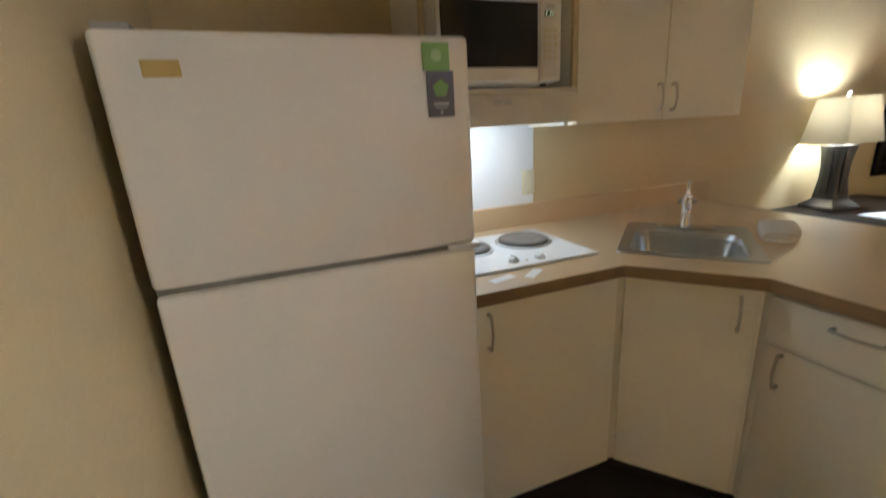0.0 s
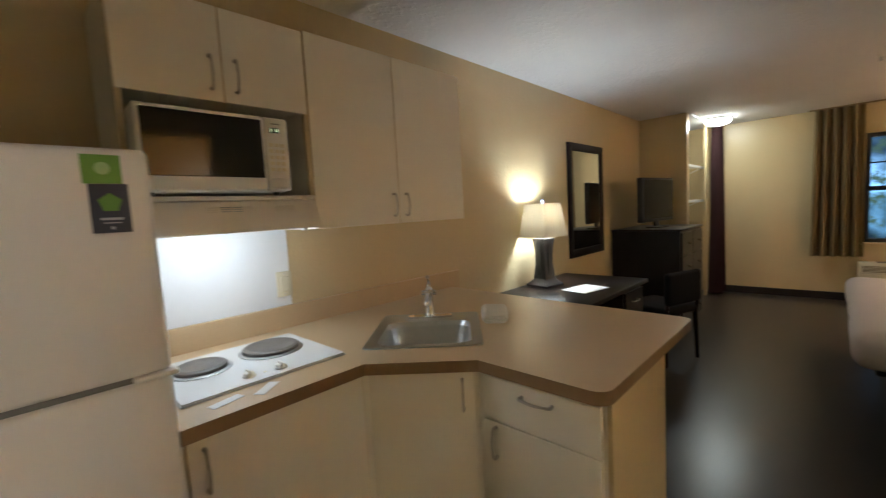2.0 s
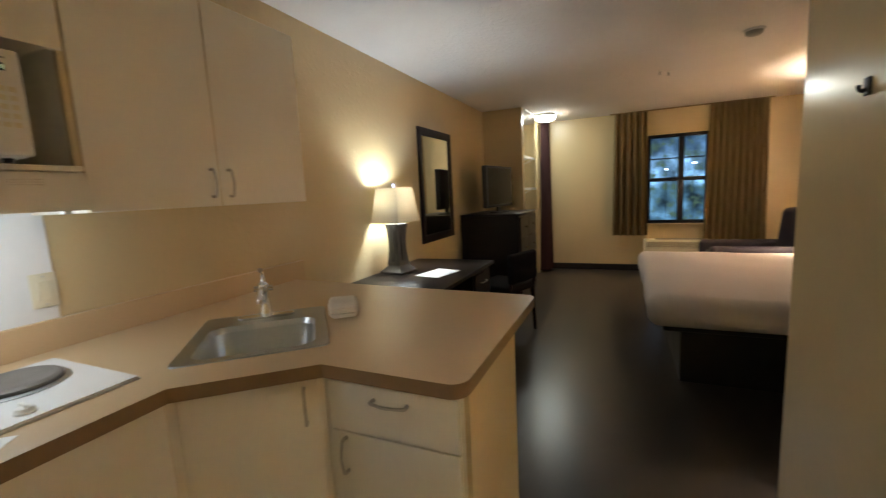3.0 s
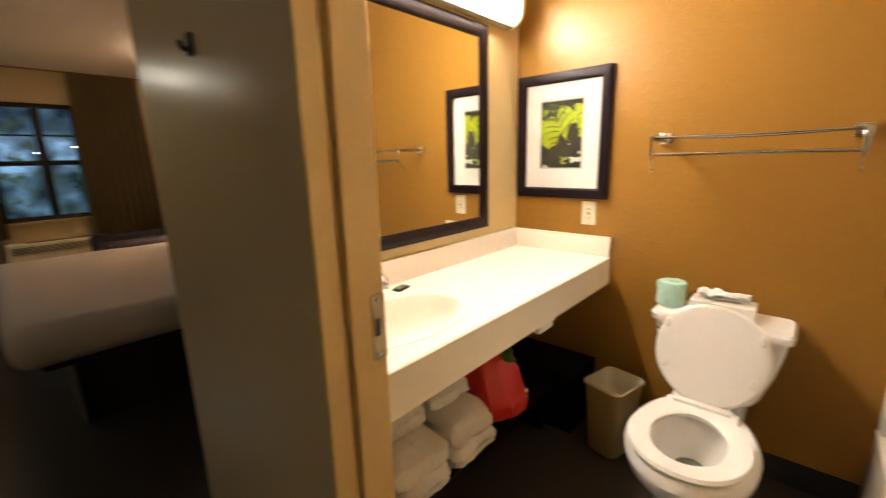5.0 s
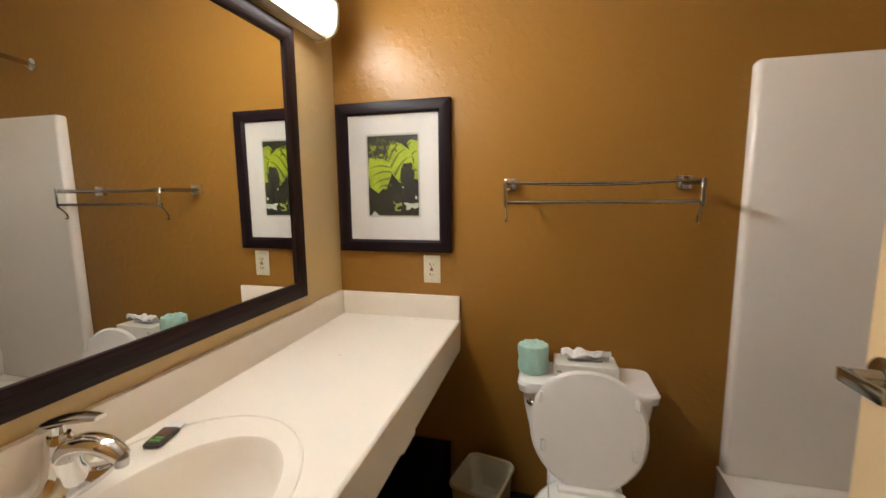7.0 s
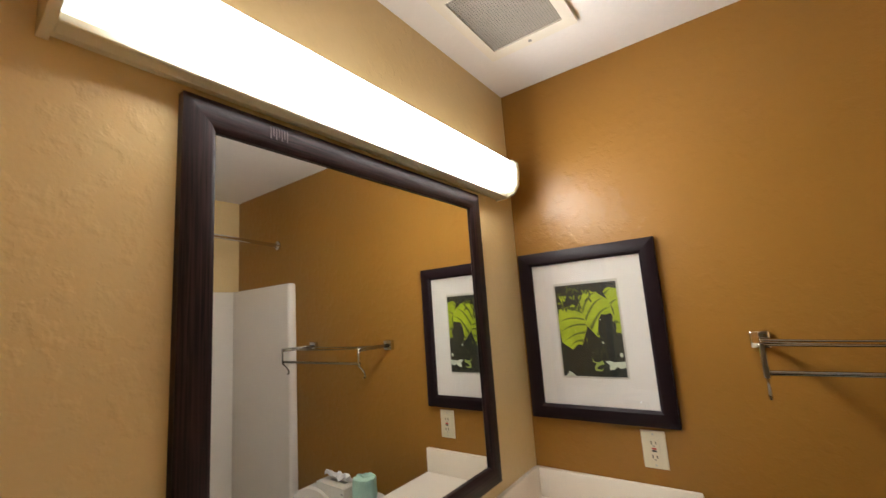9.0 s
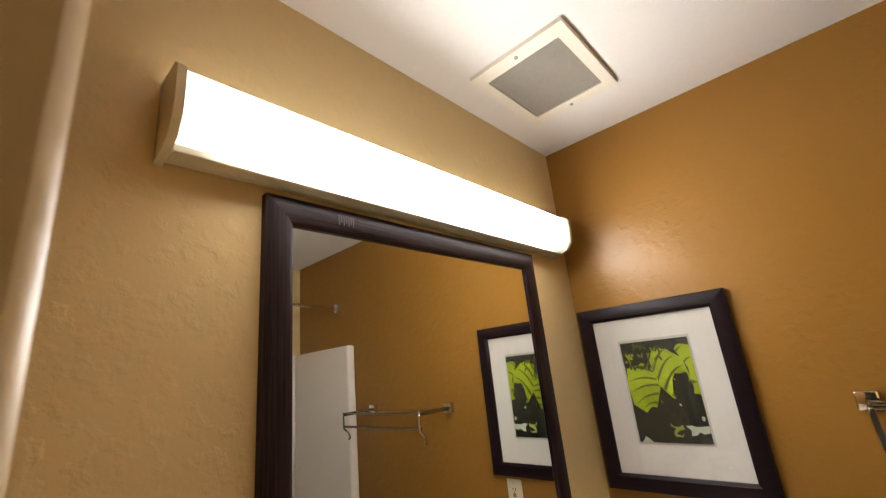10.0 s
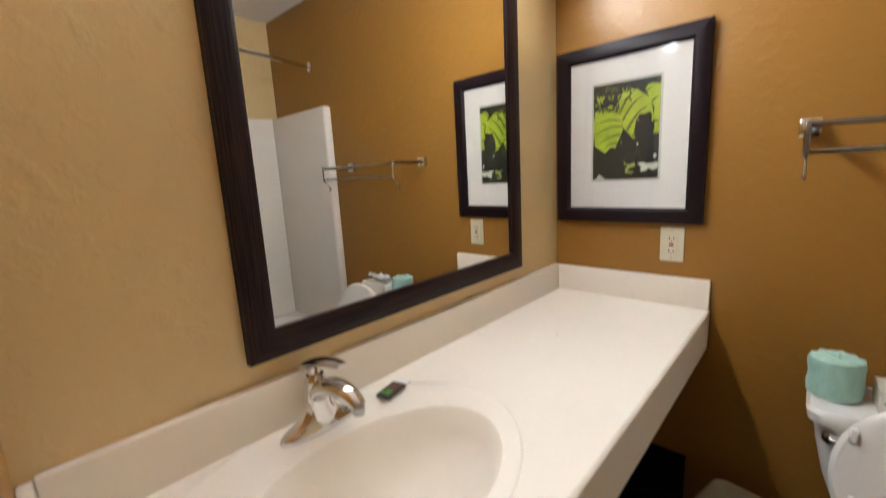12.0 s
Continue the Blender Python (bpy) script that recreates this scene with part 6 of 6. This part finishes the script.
sm = thing("smoke_detector", (4.86, -0.91, TOP), "round smoke detector with a dark grey cap on the ceiling", "smoke detector")
part("base", lathe([(0.068, -0.0005), (0.068, -0.012), (0.060, -0.014)], (4.86, -0.91, TOP), seg=28), WHITE_PLASTIC, sm)
part("cap", lathe([(0.056, -0.0145), (0.052, -0.034), (0.038, -0.042), (0.0, -0.043)], (4.86, -0.91, TOP), seg=28), GREY_PLASTIC, sm)
for sx, sy in ((5.78, -0.44), (5.70, -0.36)):
    sp = thing("sprinkler_head", (sx, sy, TOP), "small metal ceiling sprinkler head", "sprinkler", "ceiling sprinklers")
    part("rose", lathe([(0.03, -0.0005), (0.028, -0.006), (0.008, -0.010)], (sx, sy, TOP), seg=18), WHITE_PLASTIC, sp)
    part("nozzle", lathe([(0.008, -0.0105), (0.008, -0.035), (0.016, -0.037), (0.016, -0.040)], (sx, sy, TOP), seg=14), STEEL, sp)

# ---------------------------------------------------------------- room: window wall
win = structure("window_1", boxes((8.19, 8.24, WY0, WY0 + 0.05, WZ0, WZ1), (8.19, 8.24, WY1 - 0.05, WY1, WZ0, WZ1), (8.19, 8.24, WY0 + 0.05, WY1 - 0.05, WZ0, WZ0 + 0.05), (8.19, 8.24, WY0 + 0.05, WY1 - 0.05, WZ1 - 0.05, WZ1)), WIN_FRAME, "dark bronze window frame with four panes")
WM, WZM = -0.835, 1.41
part("mullion", box(8.185, 8.245, WM - 0.04, WM + 0.04, WZ0 + 0.05, WZ1 - 0.05, 0.003, 1), WIN_FRAME, win)
part("rail", boxes((8.186, 8.244, WY0 + 0.05, WM - 0.0405, WZM - 0.028, WZM + 0.028), (8.186, 8.244, WM + 0.0405, WY1 - 0.05, WZM - 0.028, WZM + 0.028)), WIN_FRAME, win)
for y0, y1 in ((WY0 + 0.05, WM - 0.04), (WM + 0.04, WY1 - 0.05)):
    part("glazing_bar", box(8.205, 8.225, y0, y1, 1.715, 1.732), WIN_FRAME, win)
    for z0, z1 in ((WZ0 + 0.05, WZM - 0.028), (WZM + 0.028, WZ1 - 0.05)):
        p = part("pane", box(8.212, 8.216, y0, y1, z0, z1), GLASS, win, "dark night window glass")
        p.visible_shadow = False
part("sill", box(8.10, 8.19, WY0 - 0.02, WY1 + 0.02, WZ0 - 0.022, WZ0 - 0.001, 0.003, 1), TAN, win)
drape("window_curtain", "y", -0.375, 0.095, EAST - 0.085, 0.575, 2.425, 5, 0.048, CURTAIN, "olive brown pleated curtain beside the window", "curtain", "window curtains")
drape("window_curtain", "y", -1.86, -1.14, EAST - 0.085, 0.385, 2.425, 9, 0.040, CURTAIN, "wide olive brown pleated curtain drawn open", "curtain", "window curtains")
crod = thing("curtain_rod", (EAST - 0.09, -0.9, 2.43), "slim brown curtain track under the ceiling", "curtain rod")
part("track", box(EAST - 0.105, EAST - 0.065, -1.90, 0.15, 2.4255, 2.4395, 0.002, 1), CURTAIN, crod)

ac = thing("wall_air_conditioner", (8.05, -0.77, 0.06), "ivory through-wall air conditioner below the window", "air conditioner")
part("case", box(7.955, EAST - 0.001, -1.215, -0.345, 0.09, 0.515, 0.015, 3), PLASTIC, ac)
part("foot", box(7.99, EAST - 0.03, -1.19, -0.37, 0.0, 0.0895), BLACK, ac)
for k in range(9):
    x = 7.985 + 0.014 * k
    part("louvre", box(x, x + 0.007, -1.17, -0.50, 0.5155, 0.5215, 0.001, 1), AC_GRILLE, ac)
part("front_grille", boxes(*[(7.951, 7.956, -1.18, -0.38, 0.405 + 0.016 * k, 0.413 + 0.016 * k) for k in range(5)]), AC_GRILLE, ac, "brown grey outlet louvres")
part("panel_seam", box(7.953, 7.956, -1.20, -0.36, 0.388, 0.391), GREY_PLASTIC, ac)

# ---------------------------------------------------------------- room: bed, armchair, bedside lamp
bed = thing("bed", (4.92, -1.28, 0), "king bed with a smooth white cover on a black base", "bed")
part("base", box(4.15, 5.72, -2.20, -0.42, 0.0, 0.40), BLACK, bed, "black box base")
part("platform", box(4.00, 5.86, -2.25, -0.30, 0.4005, 0.445, 0.01, 1), BLACK, bed)
_bm = box(3.900, 5.915, -2.30, -0.205, 0.4455, 0.655, 0.075, 5)
bmesh.ops.subdivide_edges(_bm, edges=[e for e in _bm.edges if e.calc_length() > 0.5], cuts=14, use_grid_fill=True)
for v in _bm.verts:
    if v.co.z > 0.47:
        v.co += Vector(noise.noise_vector(v.co * 2.2)) * 0.014
part("covered_mattress", _bm, SHEET, bed, "white fitted bed cover")
for x in (4.45, 5.40):
    _bm = loft([[Vector((x + p.x, -2.02 + p.y, z)) for p in ring(0, 0, 0, a, b, 3.2, 32)] for z, a, b in ((0.657, 0.28, 0.17), (0.69, 0.34, 0.21), (0.74, 0.35, 0.22), (0.79, 0.30, 0.18), (0.81, 0.18, 0.10))])
    single("pillow", _bm, SHEET, "plump white pillow at the head of the bed", "pillow", "bed pillows", base=(x, -2.02, 0.655))

arm = thing("armchair", (7.25, -1.50, 0), "dark plum upholstered armchair near the window", "armchair")
part("seat", box(6.98, 7.52, -1.80, -1.06, 0.14, 0.45, 0.05, 3), ARMCHAIR, arm)
_bm = box(6.92, 7.58, -2.10, -1.82, 0.14, 0.99, 0.06, 3)
for v in _bm.verts:
    v.co.y -= 0.16 * max(0, v.co.z - 0.45)
    v.co.z -= 0.05 * max(0, v.co.x - 7.4)
part("backrest", _bm, ARMCHAIR, arm)
for x0 in (6.80, 7.525):
    part("armrest", box(x0, x0 + 0.175, -2.0, -1.02, 0.10, 0.565, 0.05, 3), ARMCHAIR, arm)
for x in (6.86, 7.64):
    for y in (-1.10, -1.95):
        part("leg", lathe([(0.02, 0.0), (0.028, 0.105)], (x, y, 0), seg=12), DARK_WOOD, arm)

sc = thing("wall_lamp", (6.28, -2.35, 1.45), "bedside wall lamp with a cream shade", "lamp")
part("mount", box(6.25, 6.31, -2.349, -2.33, 1.36, 1.48, 0.004, 1), NICKEL, sc)
part("arm", sweep([(6.28, -2.33, 1.42), (6.28, -2.26, 1.42), (6.28, -2.22, 1.44), (6.28, -2.22, 1.47)], 0.007, 8), NICKEL, sc)
_bm = lathe([(0.11, 1.43), (0.075, 1.63)], (6.28, -2.22, 0), seg=32, cap=False)
bmesh.ops.solidify(_bm, geom=_bm.faces[:], thickness=0.002)
part("shade", _bm, THIN_SHADE, sc, "lit cream shade")
bulb("wall_lamp_bulb", (6.28, -2.22, 1.53), BEDSIDE_WATTS, (1.0, 0.74, 0.56), 0.03)

# ---------------------------------------------------------------- outside
structure("backdrop", box(64.0, 64.1, -40, 40, -12, 30), NIGHT, "blurred dark blue night view with trees")
structure("ground", box(8.5, 64.0, -40, 40, -12.1, -12.0), FLOOR, "dark ground far below the window")
for y, z, r in ((-4.9, 2.9, 0.22), (-7.9, 3.5, 0.26)):
    sl = thing("street_lamp", (60.0, y, -12.0), "far street lamp with a bright cool head", "street lamp", "far street lamps")
    part("head", lathe([(0.0, -r * 0.4), (r * 0.8, -r * 0.25), (r, 0), (r * 0.8, r * 0.2), (0, r * 0.3)], (60.0, y, z), seg=16), STREET_GLOW, sl, "bright lamp head")
    part("pole", sweep([(60.0, y, -12.0), (60.0, y, z - r * 0.41)], 0.03, 6), WIN_FRAME, sl)
